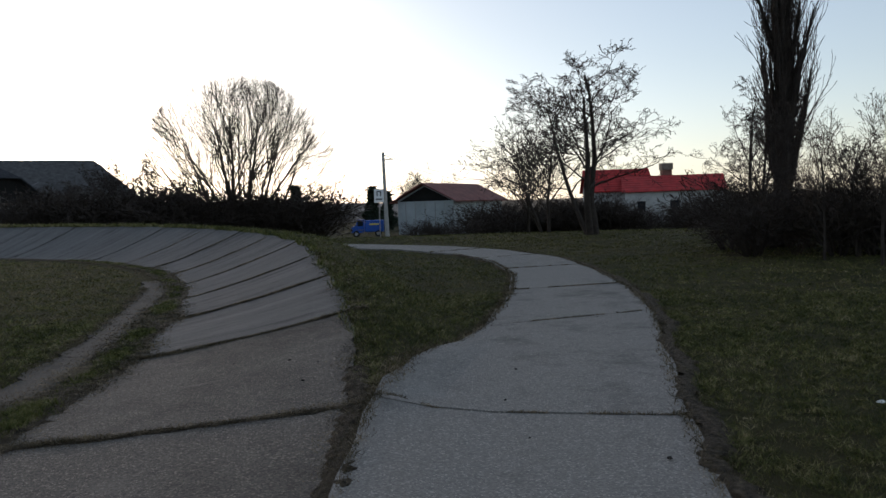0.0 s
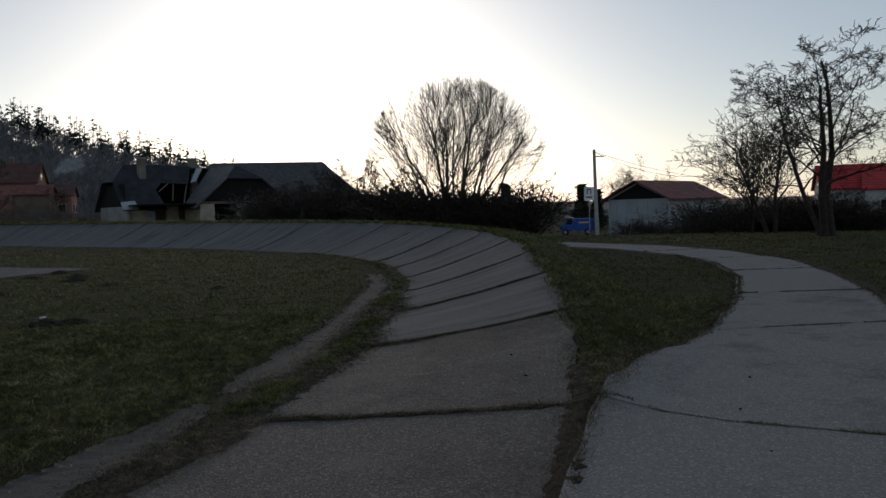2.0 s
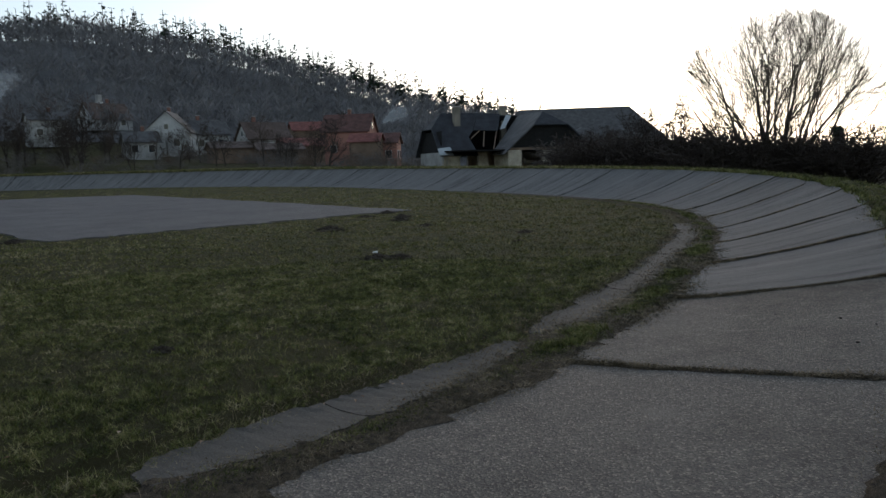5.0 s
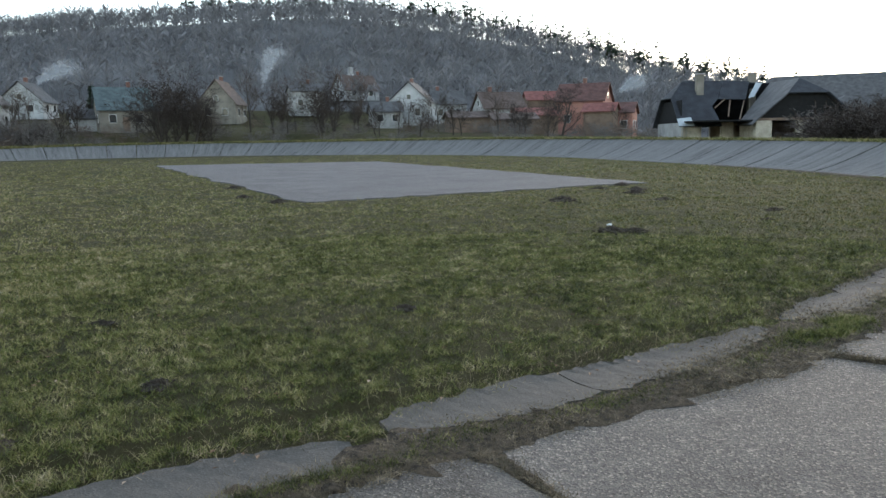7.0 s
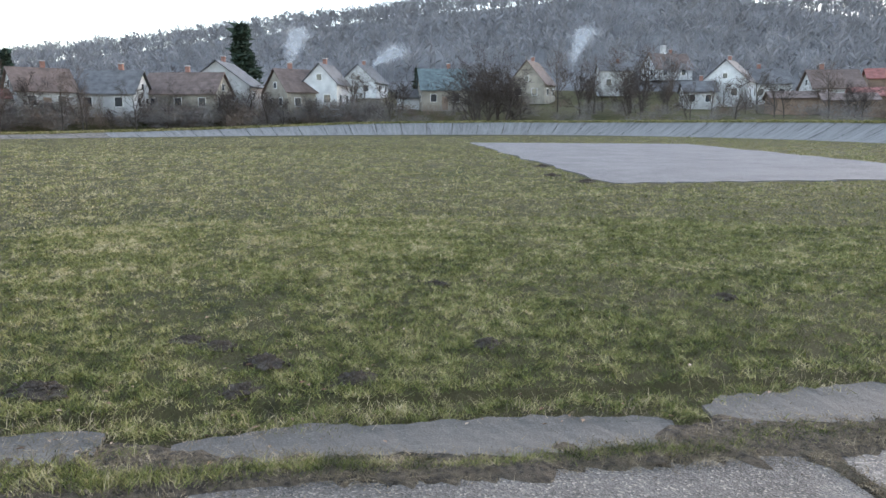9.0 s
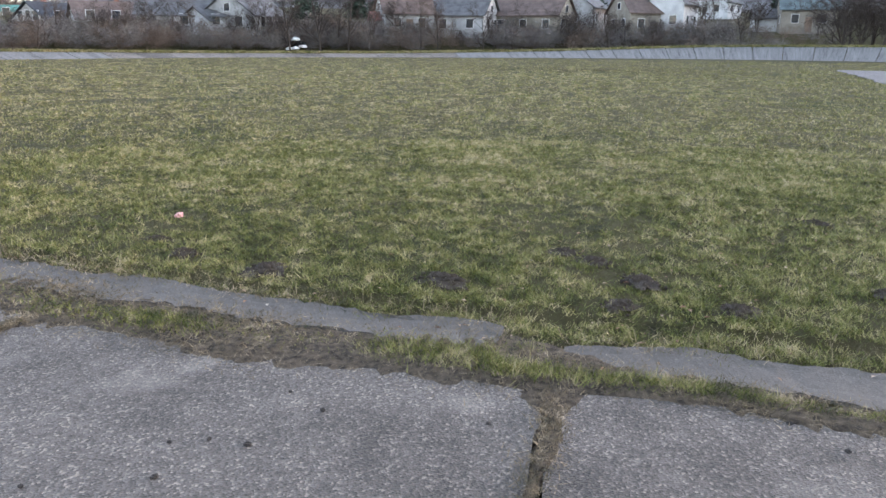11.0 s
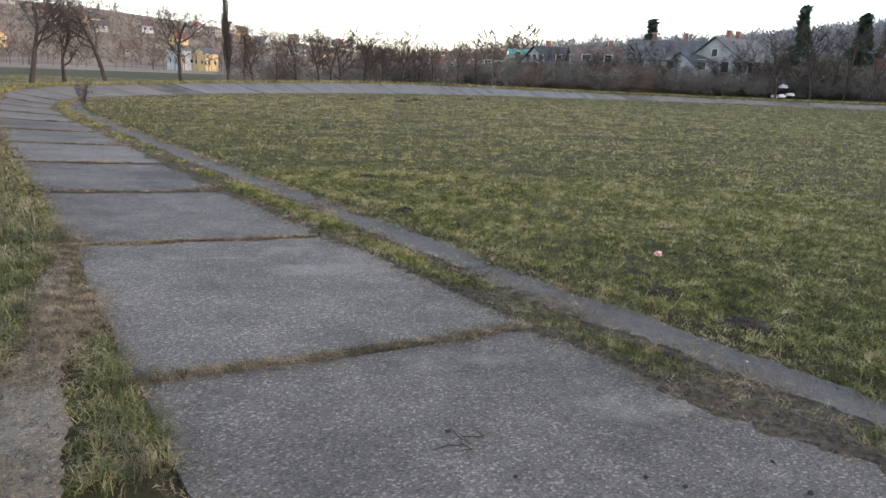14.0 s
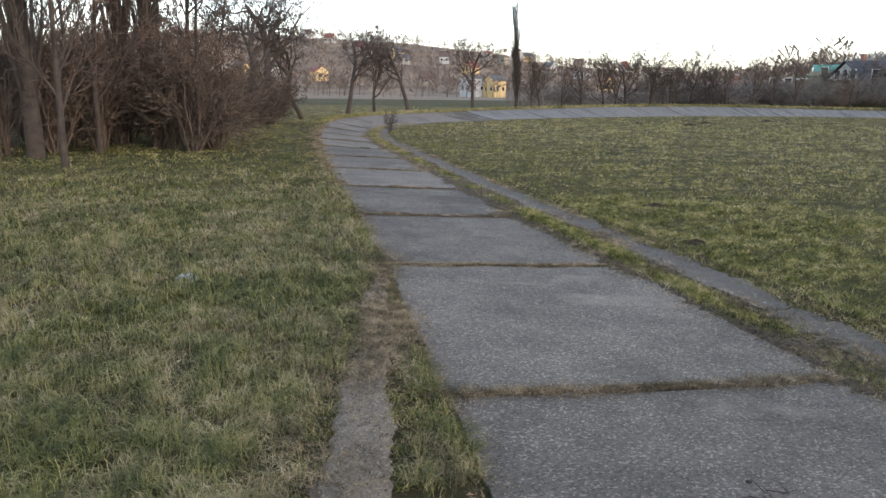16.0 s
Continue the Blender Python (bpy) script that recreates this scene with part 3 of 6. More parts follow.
# ---- the concrete footpath that leaves the track and bends behind the bank ----
PATH_L = [(-1.12, -3.3), (-0.92, -1.2), (-0.66, 1.5), (-0.58, 4.0), (-0.54, 5.4), (-0.2, 7.0), (0.46, 9.0), (1.05, 12.0), (1.42, 15.5), (1.25, 19.0), (0.35, 22.5), (-1.4, 25.8), (-4.6, 29.0), (-8.5, 31.8)]
PATH_R = [(-0.55, -3.4), (0.6, -1.6), (1.05, 1.5), (1.35, 3.6), (1.62, 5.0), (2.12, 7.2), (2.75, 9.9), (3.1, 12.6), (3.25, 16.0), (3.1, 19.8), (2.1, 23.6), (0.2, 27.1), (-3.2, 30.6), (-7.4, 33.6)]
footpath = tagged(new("footpath"), "cracked concrete footpath of cast slabs", "footpath", kind="structure")
pl, pr = np.array(PATH_L), np.array(PATH_R)
cuts = [0, 2.0, 4.0, 6.0, 7.2, 8.4, 9.4, 10.4, 11.4, 12.2, 13]
for i, (a, b) in enumerate(zip(cuts[:-1], cuts[1:])):
    q = lambda arr, t: np.array([np.interp(t, np.arange(len(arr)), arr[:, k]) for k in (0, 1)])
    n = 9
    tt = np.linspace(a, b, n)
    r = np.random.RandomState(50 + i)
    V = []
    for t in tt:
        L0, R0 = q(pl, t), q(pr, t)
        for c in np.linspace(0, 1, 6):
            V.append(L0 + (R0 - L0) * c + (r.uniform(-0.03, 0.03, 2) if c in (0.0, 1.0) else 0))
    V = np.array(V)
    d = (q(pl, b) - q(pl, a)) / np.linalg.norm(q(pl, b) - q(pl, a)) * 0.015
    V[:6] += d
    V[-6:] -= d
    V = np.column_stack([V, ground_z(V[:, 0], V[:, 1]) + 0.045 + r.uniform(-0.006, 0.006)])
    F = [(j * 6 + c, j * 6 + c + 1, j * 6 + c + 7, j * 6 + c + 6) for j in range(n - 1) for c in range(5)]
    loop = list(range(6)) + [j * 6 + 5 for j in range(1, n)] + [(n - 1) * 6 + c for c in (4, 3, 2, 1, 0)] + [j * 6 for j in range(n - 2, 0, -1)]
    m = len(V)
    F += [(loop[(j + 1) % len(loop)], loop[j], m + loop[j], m + loop[(j + 1) % len(loop)]) for j in range(len(loop))]
    part_mesh("slab", mesh_from("slab", np.vstack([V, V - [0, 0, 0.12]]), F, [M["path"]]), footpath)

# ---- bare trees ----
def grow(r, p, d, length, rad, level, spec, out):
    """One branch as a bent line of tapering pieces, and its branches in turn."""
    n = spec["pieces"][level]
    step = length / n
    pts, rads = [p], [rad]
    for k in range(n):
        d = d + Vector(r.normal(0, spec["wander"][level], 3)) + Vector((0, 0, spec["up"][level]))
        d.normalize()
        p = p + d * step
        pts.append(p)
        rads.append(max(rad * (1 - (1 - spec["taper"]) * (k + 1) / n), spec["least"]))
    for k in range(n):
        out.append((pts[k], pts[k + 1], rads[k], rads[k + 1], level))
    if level + 1 >= len(spec["pieces"]):
        return
    kids = spec["kids"][level]
    for c in range(kids):
        t = spec["from"][level] + (1 - spec["from"][level]) * (c + r.uniform(0.1, 0.9)) / kids
        f = t * n
        k = min(int(f), n - 1)
        q = pts[k].lerp(pts[k + 1], f - k)
        axis = (pts[k + 1] - pts[k]).normalized()
        side = axis.orthogonal().normalized()
        side = Matrix.Rotation(r.uniform(0, 6.283), 3, axis) @ side
        a = radians(spec["angle"][level]) * r.uniform(0.7, 1.25)
        nd = (axis * math.cos(a) + side * math.sin(a)).normalized()
        ln = length * spec["ratio"][level] * r.uniform(0.7, 1.15) * (1.15 - spec["cone"][level] * t)
        rr = (rads[k] * (1 - (f - k)) + rads[k + 1] * (f - k)) * spec["thin"] * r.uniform(0.8, 1.0)
        grow(r, q, nd, ln, max(rr, spec["least"]), level + 1, spec, out)


def ribbons(pieces):
    """Thin flat slivers for twigs far from the path."""
    P0 = np.array([tuple(s[0]) for s in pieces])
    P1 = np.array([tuple(s[1]) for s in pieces])
    R0 = np.array([s[2] for s in pieces])[:, None]
    R1 = np.array([s[3] for s in pieces])[:, None]
    r = np.random.RandomState(len(pieces))
    u = np.cross(P1 - P0, r.normal(0, 1, P0.shape))
    u /= np.linalg.norm(u, axis=1, keepdims=True) + 1e-9
    V = np.stack([P0 - u * R0, P0 + u * R0, P1 + u * R1, P1 - u * R1], 1).reshape(-1, 3)
    return V, np.arange(len(V)).reshape(-1, 4)


def tubes(pieces, sides):
    """Tapering tubes along line pieces, as arrays."""
    P0 = np.array([tuple(s[0]) for s in pieces])
    P1 = np.array([tuple(s[1]) for s in pieces])
    R0 = np.array([s[2] for s in pieces])
    R1 = np.array([s[3] for s in pieces])
    ax = P1 - P0
    ax /= np.linalg.norm(ax, axis=1, keepdims=True) + 1e-9
    ref = np.where(np.abs(ax[:, 2:3]) < 0.9, [[0, 0, 1.0]], [[1.0, 0, 0]])
    u = np.cross(ax, ref)
    u /= np.linalg.norm(u, axis=1, keepdims=True) + 1e-9
    v = np.cross(ax, u)
    n = len(P0)
    V = np.empty((n, 2 * sides, 3))
    for k in range(sides):
        a = 2 * math.pi * k / sides
        off = u * math.cos(a) + v * math.sin(a)
        V[:, k] = P0 + off * R0[:, None]
        V[:, sides + k] = P1 + off * R1[:, None]
    base = (np.arange(n) * 2 * sides)[:, None]
    F = np.concatenate([base + np.array([[k, (k + 1) % sides, sides + (k + 1) % sides, sides + k]]) for k in range(sides)], 0)
    return V.reshape(-1, 3), F


SPECS = {
    "vase": dict(pieces=(5, 6, 5, 5, 3), wander=(.05, .10, .14, .18, .2), up=(.06, .03, .03, .03, 0), taper=.4, least=.011, kids=(10, 6, 5, 3), angle=(38, 40, 42, 40),
                 ratio=(.62, .55, .55, .5), cone=(.35, .4, .4, .2), thin=.62, **{"from": (.22, .2, .15, .1)}),
    "thorn": dict(pieces=(8, 6, 5, 4, 3), wander=(.07, .15, .2, .24, .3), up=(.05, .02, .01, 0, -.03), taper=.3, least=.009, kids=(11, 6, 6, 5), angle=(52, 44, 46, 48),
                  ratio=(.46, .5, .45, .4), cone=(.45, .35, .3, .2), thin=.5, **{"from": (.3, .25, .25, .2)}),
    "poplar": dict(pieces=(9, 7, 5, 4), wander=(.03, .05, .08, .1), up=(.1, .14, .12, .1), taper=.25, least=.008, kids=(64, 10, 6), angle=(17, 18, 20),
                   ratio=(.30, .42, .45), cone=(.55, .4, .2), thin=.42, **{"from": (.07, .12, .1)}),
    "gnarled": dict(pieces=(7, 6, 6, 5, 3), wander=(.13, .2, .22, .24, .25), up=(.06, .05, .03, .02, 0), taper=.4, least=.008, kids=(7, 6, 5, 4), angle=(46, 46, 46, 44),
                    ratio=(.6, .55, .5, .45), cone=(.3, .3, .3, .2), thin=.6, **{"from": (.4, .2, .2, .2)}),
    "slim": dict(pieces=(7, 5, 4, 3), wander=(.05, .1, .13, .16), up=(.1, .08, .05, .02), taper=.3, least=.0075, kids=(20, 8, 6), angle=(36, 34, 34),
                 ratio=(.45, .5, .5), cone=(.4, .3, .2), thin=.5, **{"from": (.2, .2, .1)}),
    "bush": dict(pieces=(3, 3, 3, 2), wander=(.14, .18, .22, .25), up=(.04, .03, .01, 0), taper=.4, least=.007, kids=(5, 4, 4), angle=(34, 38, 42),
                 ratio=(.6, .55, .5), cone=(.3, .3, .2), thin=.62, **{"from": (.1, .1, .1)}),
}


def bare_tree(name, label, spec, height, rad, seed, mat="bark", twig="twig", stems=1, splay=0.0, lean=(0, 0), cat="tree"):
    """A leafless tree at the origin: trunk, each main limb, and the twigs as the crown."""
    r = np.random.RandomState(seed)
    sp = SPECS[spec]
    out = []
    for k in range(stems):
        a = 6.283 * (k + r.uniform(-.3, .3)) / max(stems, 1)
        tilt = splay * (0.12 + 0.98 * ((k * 0.618) % 1.0)) if stems > 1 else 0
        d = Vector((math.cos(a) * tilt + lean[0], math.sin(a) * tilt + lean[1], 1)).normalized()
        off = Vector((math.cos(a), math.sin(a), 0)) * rad * (1.1 if stems > 1 else 0)
        grow(r, off + Vector((0, 0, -0.15)), d, height * r.uniform(.85, 1.1) if stems > 1 else height, rad * (r.uniform(.6, 1) if stems > 1 else 1), 0, sp, out)
    top = max(s[1].z for s in out)
    root = thing(name, label, cat)
    V, F = tubes([s for s in out if s[4] <= 1], 6)
    part_mesh("trunk", mesh_np("trunk", V, F, M[mat], True), root, "forked trunk and main limbs")
    twigs = [s for s in out if s[4] > 1]
    V, F = tubes(twigs, 3) if spec in ("thorn", "poplar", "gnarled") else ribbons(twigs)
    part_mesh("crown", mesh_np("crown", V, F, M[twig], True), root, "bare twigs of the crown", "stuff")
    root["top"] = top
    return root


def place(ob, az, d, height, yaw=0.0, wide=1.0, sink=0.05, first=False, z=None, free=False):
    """Stand a tree at an angle to the left of +y and a distance, scaled to its height."""
    if 60 < az < 150:                       # keep clear of the track on the far side
        rim = float(np.interp(az, _rim_az, _rim_d)) + 8
        height, d = (height * rim / d, rim) if d < rim else (height, d)
    x, y = -d * math.sin(radians(az)), d * math.cos(radians(az))
    d0 = d
    while not free and d < 130:             # outside the bank, never on it
        s_, u_ = to_oval([x], [y])
        if u_[0] > station(s_)[3][0] + 1.6:
            break
        d += 1.0
        x, y = -d * math.sin(radians(az)), d * math.cos(radians(az))
    height *= d / d0
    k = height / ob["top"]
    m = Matrix.Translation((x, y, (gz(x, y) if z is None else z) - sink)) @ Matrix.Rotation(radians(yaw), 4, "Z")
    if first:
        ob.matrix_world = m @ Matrix.Diagonal((k * wide, k * wide, k, 1))
        return ob
    ob2 = copy_thing(ob, m)
    ob2.scale = (k * wide, k * wide, k)
    return ob2


def dome_tree(name, label, wide, low, high, stems, seed):
    """A many-stemmed tree: stems fan from the base, every order of branch ends on one smooth dome."""
    r = np.random.RandomState(seed)
    mid = Vector((0, 0, low))

    def reach(p, d):
        """How far it is from a point along a direction to the dome."""
        q, e = Vector(((p.x) / wide, p.y / wide, (p.z - low) / high)), Vector((d.x / wide, d.y / wide, d.z / high))
        A, B, C = e.dot(e), q.dot(e), q.dot(q) - 1
        lobe = .96 + .04 * math.sin(5 * math.atan2(e.y, e.x) + 1)
        return max((-B + math.sqrt(max(B * B - A * C, 0))) / A * lobe, .2)

    out = []

    def limb(p, d, ln, rad, level):
        n = (10, 7, 5, 3)[level]
        pts = [p]
        for k in range(n):
            d = (d + Vector(r.normal(0, (.06, .09, .12, .14)[level], 3)) + Vector((0, 0, (.03, .03, .045, .04)[level]))).normalized()
            p = p + d * (ln / n)
            pts.append(p)
        rads = [max(rad * (1 - .8 * k / n), (.022, .012, .0075, .0055)[level]) for k in range(n + 1)]
        for k in range(n):
            out.append((pts[k], pts[k + 1], rads[k], rads[k + 1], level))
        if level == 3:
            return
        kids = (9, 8, 6)[level]
        for c in range(kids):
            f = (.26, .2, .12)[level] + (.98 - (.26, .2, .12)[level]) * (c + r.uniform(.1, .9)) / kids
            j = min(int(f * n), n - 1)
            q = pts[j].lerp(pts[j + 1], f * n - j)
            ax = (pts[j + 1] - pts[j]).normalized()
            side = Matrix.Rotation(r.uniform(0, 6.283), 3, ax) @ ax.orthogonal().normalized()
            away = (q - mid * .7).normalized()
            nd = (ax + side * (.58, .58, .52)[level] + away * .2).normalized()
            free = reach(q, nd)
            cap = ((5.0, 3.0, 1.7)[level]) * r.uniform(.5, 1.1)
            limb(q, nd, min(free * r.uniform(.8, 1.02), cap), rads[j] * r.uniform(.34, .52), level + 1)

    for k in range(stems):
        a = k * 2.39996 + r.uniform(-.2, .2)
        tilt = radians(3 + 54 * ((k + .3) / stems) ** .9)
        d = Vector((math.cos(a) * math.sin(tilt), math.sin(a) * math.sin(tilt), math.cos(tilt)))
        p = Vector((math.cos(a) * .22, math.sin(a) * .22, -.2))
        limb(p, d, reach(p, d) * r.uniform(.80, .95), r.uniform(.10, .17), 0)
    root = thing(name, label, "tree")
    V, F = tubes([s for s in out if s[4] <= 1], 6)
    part_mesh("trunk", mesh_np("trunk", V, F, M["bark"], True), root, "dark forked stems and main limbs")
    V, F = tubes([s for s in out if s[4] > 1], 3)
    part_mesh("crown", mesh_np("crown", V, F, M["twig"], True), root, "fine bare twigs of the crown", "stuff")
    root["top"] = max(s[1].z for s in out)
    return root


willow = dome_tree("willow_tree", "broad leafless willow with many stems behind the bank", 5.7, 5.0, 5.2, 16, 6)
place(willow, 14.4, 48, 10.6, 20, 1.0, first=True)
thorn = bare_tree("locust_tree", "leafless locust tree with dark seed pods", "thorn", 7.2, 0.15, 8, stems=3, splay=.42)
place(thorn, -11.2, 34, 8.3, 0, 1.3, first=True)
vase = bare_tree("bare_tree", "leafless spreading tree in a hedgerow", "vase", 5.0, 0.13, 12, stems=2, splay=.3)
place(vase, -7.8, 38, 7.2, 0, 1.3, first=True)
place(vase, -6.5, 41, 6.2, 110, 1.3)
poplar = bare_tree("poplar_tree", "tall leafless poplar with steep upright branches", "poplar", 13.0, 0.34, 21, "bark", "twig")
place(poplar, -23.9, 24, 14.5, 0, 0.95, first=True)
gnarl = bare_tree("gnarled_tree", "dark gnarled leafless tree behind the track", "gnarled", 5.0, 0.17, 31)
place(gnarl, 162.8, 44.5, 5.6, 0, 0.9, first=True)
gnarl2 = bare_tree("gnarled_tree", "dark leaning gnarled leafless tree behind the track", "gnarled", 5.0, 0.16, 38, lean=(.35, .1))
place(gnarl2, 161.0, 46, 5.0, 60, 1.0, first=True)
slim = bare_tree("slim_tree", "slim pale leafless tree with upright twigs", "slim", 6.5, 0.10, 41, "bark", "twig_warm")
place(slim, 149.4, 58, 6.0, 0, 1.0, first=True)
tall = bare_tree("leafless_tree", "leafless tree in the thicket beyond the track", "vase", 4.5, 0.11, 44)
place(tall, 21.2, 50, 6.0, 0, 1.0, first=True)
bush = bare_tree("bare_bush", "leafless tangled bush beside the field", "bush", 1.4, 0.03, 51, stems=9, splay=0.6, cat="bush")
place(bush, -22.5, 27, 2.6, 0, 1.0, first=True)
bush2 = bare_tree("bare_bush", "leafless brown bush in a thicket", "bush", 1.8, 0.03, 57, "bark_warm", "twig_warm", stems=9, splay=0.42, cat="bush")
place(bush2, 175.0, 24, 4.2, 0, 1.0, first=True)

# trees to the north and west, angle, distance, height, turn, width
for ob, az, d, h, yaw, wide in [
        (tall, 23.6, 52, 5.6, 80, 1.1), (tall, 18.6, 56, 5.2, 140, 1.0), (tall, 20.2, 60, 4.6, 10, 1.2), (tall, 24.8, 58, 5.0, 200, 1.1),
        (thorn, -22.3, 22, 4.6, 140, .9), (vase, -28.6, 20, 3.9, 70, .9), (vase, -31.5, 19, 3.6, 170, .9), (slim, -26.6, 19, 3.7, 20, .9), (slim, -30, 17.5, 3.8, 120, .9),
        (vase, 1.2, 140, 12.0, 60, .9), (vase, 2.6, 146, 10.5, 160, .9), (vase, -1.0, 150, 10.5, 10, .9), (tall, 19.5, 54, 5.6, 20, 1.2), (tall, 22.4, 55, 5.8, 250, 1.2), (vase, 21.6, 57, 5.4, 30, 1.2), (tall, 17.4, 60, 4.6, 80, 1.3), (tall, 25.6, 60, 4.8, 120, 1.3), (vase, 26.6, 66, 4.8, 10, 1.3),
        (gnarl, 158.4, 47, 5.1, 120, .9), (gnarl, 153.6, 48.5, 4.8, 200, .9), (gnarl2, 166.0, 44, 6.0, 20, 1.1), (gnarl, 168.5, 40, 7.5, 40, 1.1), (gnarl2, 171, 36, 8.0, 200, 1.2),
        (poplar, 183.3, 20.5, 13, 60, .8), (poplar, 178.0, 25, 14, 160, .7), (poplar, 176.0, 26, 13.0, 20, .7), (poplar, 186.5, 22, 13, 90, .8), (slim, 179.6, 22, 9, 0, .9), (slim, 181.8, 18, 8, 70, .9),
        (slim, 181.0, 23.5, 7.5, 200, .9), (thorn, 173.4, 31, 8.0, 0, 1.0),
        (slim, 147.2, 60, 4.8, 20, 1.1), (poplar, 150.5, 58, 8.6, 130, .75), (tall, 145.8, 62, 4.6, 10, 1.1), (tall, 144.2, 64, 5.2, 70, 1.1), (tall, 142.7, 66, 5.6, 130, 1.2), (tall, 141.0, 66, 5.6, 190, 1.2),
        (vase, 139.6, 68, 5.6, 30, 1.0), (tall, 138.3, 70, 5.8, 240, 1.1), (vase, 137.0, 70, 5.7, 110, 1.0), (slim, 136.0, 72, 5.6, 90, 1.1), (slim, 134.2, 78, 6.4, 10, 1.1), (slim, 132.9, 80, 6.0, 100, 1.1),
        (slim, 131.6, 80, 5.8, 60, 1.0), (tall, 148.8, 58, 4.2, 50, 1.2), (tall, 143.4, 62, 4.6, 300, 1.3), (vase, 140.2, 64, 4.8, 200, 1.2),
        (tall, 110.2, 78, 8.0, 60, .9), (tall, 108.2, 80, 7.6, 160, .8), (slim, 106.6, 82, 7.8, 20, .9), (slim, 103.0, 80, 6.6, 0, .9), (slim, 101.8, 84, 7.2, 80, .9), (tall, 112.3, 80, 6.8, 0, 1.0),
        (tall, 89.6, 84, 4.6, 20, 1.1), (tall, 98.5, 86, 5.5, 100, 1.0), (vase, 73.6, 100, 8.2, 20, 1.3), (tall, 74.6, 102, 7.6, 70, 1.4), (tall, 72.4, 104, 8.4, 170, 1.4), (vase, 71.4, 106, 7.4, 100, 1.2),
        (tall, 67.0, 110, 7.2, 10, 1.2), (slim, 66.0, 112, 9.0, 50, 1.2), (slim, 68.6, 116, 9.5, 0, 1.2), (vase, 63.6, 108, 6.0, 70, 1.3), (tall, 57.2, 118, 5.4, 70, 1.0), (tall, 80.8, 108, 6.8, 30, 1.2), (tall, 83.6, 112, 6.4, 130, 1.2),
        (tall, 41.8, 112, 5.0, 20, 1.0), (slim, 60.6, 150, 9.0, 10, 1.1), (slim, 62.2, 152, 10.0, 90, 1.1), (slim, 64.6, 150, 10.0, 190, 1.1), (tall, 26.2, 95, 6.0, 90, 1.4), (tall, 27.8, 110, 6.5, 20, 1.3)]:
    place(ob, az, d, h, yaw, wide)
# bushes: hedge along the road, right-hand thicket, embankment, village gardens
r = np.random.RandomState(77)
hedge = []
for k in range(140):
    a = r.uniform(-20, 24)
    a = a + 8 if 2.2 < a < 8.5 else a
    if -5.6 < a <= 2.2 and k % 4 == 0:
        a -= 7.5
    hedge.append((bush, a, r.uniform(44, 62), r.uniform(2.8, 4.0) if a > 2.2 else (r.uniform(1.4, 2.0) if -18.5 < a < -12.5 else r.uniform(2.0, 2.9)) if a < -3 else r.uniform(1.0, 1.6), 1.6))
for k in range(26):
    hedge.append((bush2 if k % 2 else bush, r.uniform(-34, -20.5), r.uniform(19.5, 25), r.uniform(1.5, 2.7), 1.2))
for k in range(34):
    hedge.append((bush2, r.uniform(168.5, 192), r.uniform(21, 31), r.uniform(2.4, 4.6), 1.1))
for k in range(10):
    hedge.append((bush2 if k % 2 else bush, r.uniform(163.5, 170), r.uniform(34, 40), r.uniform(1.6, 3.0), 1.1))
for k in range(60):
    hedge.append((bush, r.uniform(130, 150), r.uniform(58, 70), r.uniform(1.8, 3.0), 1.5))
for k in range(90):
    a = r.uniform(88, 130)
    hedge.append((bush if k % 2 else bush2, a, r.uniform(72, 92), r.uniform(1.8, 3.3), 1.5))
for k in range(95):
    hedge.append((bush if k % 3 else bush2, r.uniform(38, 92), r.uniform(92, 125), r.uniform(1.2, 2.6), 1.5))
for k in range(60):
    hedge.append((bush if k % 3 else bush2, r.uniform(106, 131), r.uniform(72, 90), r.uniform(1.8, 3.2), 1.5))
for k in range(46):
    hedge.append((bush if k % 3 else bush2, r.uniform(37, 62), r.uniform(64, 104), r.uniform(.9, 1.8), 1.6))
for k in range(70):
    hedge.append((bush, r.uniform(15, 28), r.uniform(46, 62), r.uniform(2.4, 3.8), 1.7))
for k in range(90):
    hedge.append((bush if k % 3 else bush2, r.uniform(82, 114), r.uniform(74, 90), r.uniform(2.3, 3.9), 1.6))
for k in range(30):
    a = r.uniform(-22, 26)
    hedge.append((bush, a, r.uniform(92, 120), r.uniform(3.2, 4.6) if a > 6 or a < -6 else r.uniform(2, 2.8), 1.8))
far_scrub = {"bare": [], "brown": []}


def arrays(ob):
    me = ob.data
    V = np.empty(len(me.vertices) * 3, np.float32)
    me.vertices.foreach_get("co", V)
    F = np.empty(len(me.loops), np.int32)
    me.loops.foreach_get("vertex_index", F)
    return V.reshape(-1, 3).astype(float), F.reshape(-1, 4)


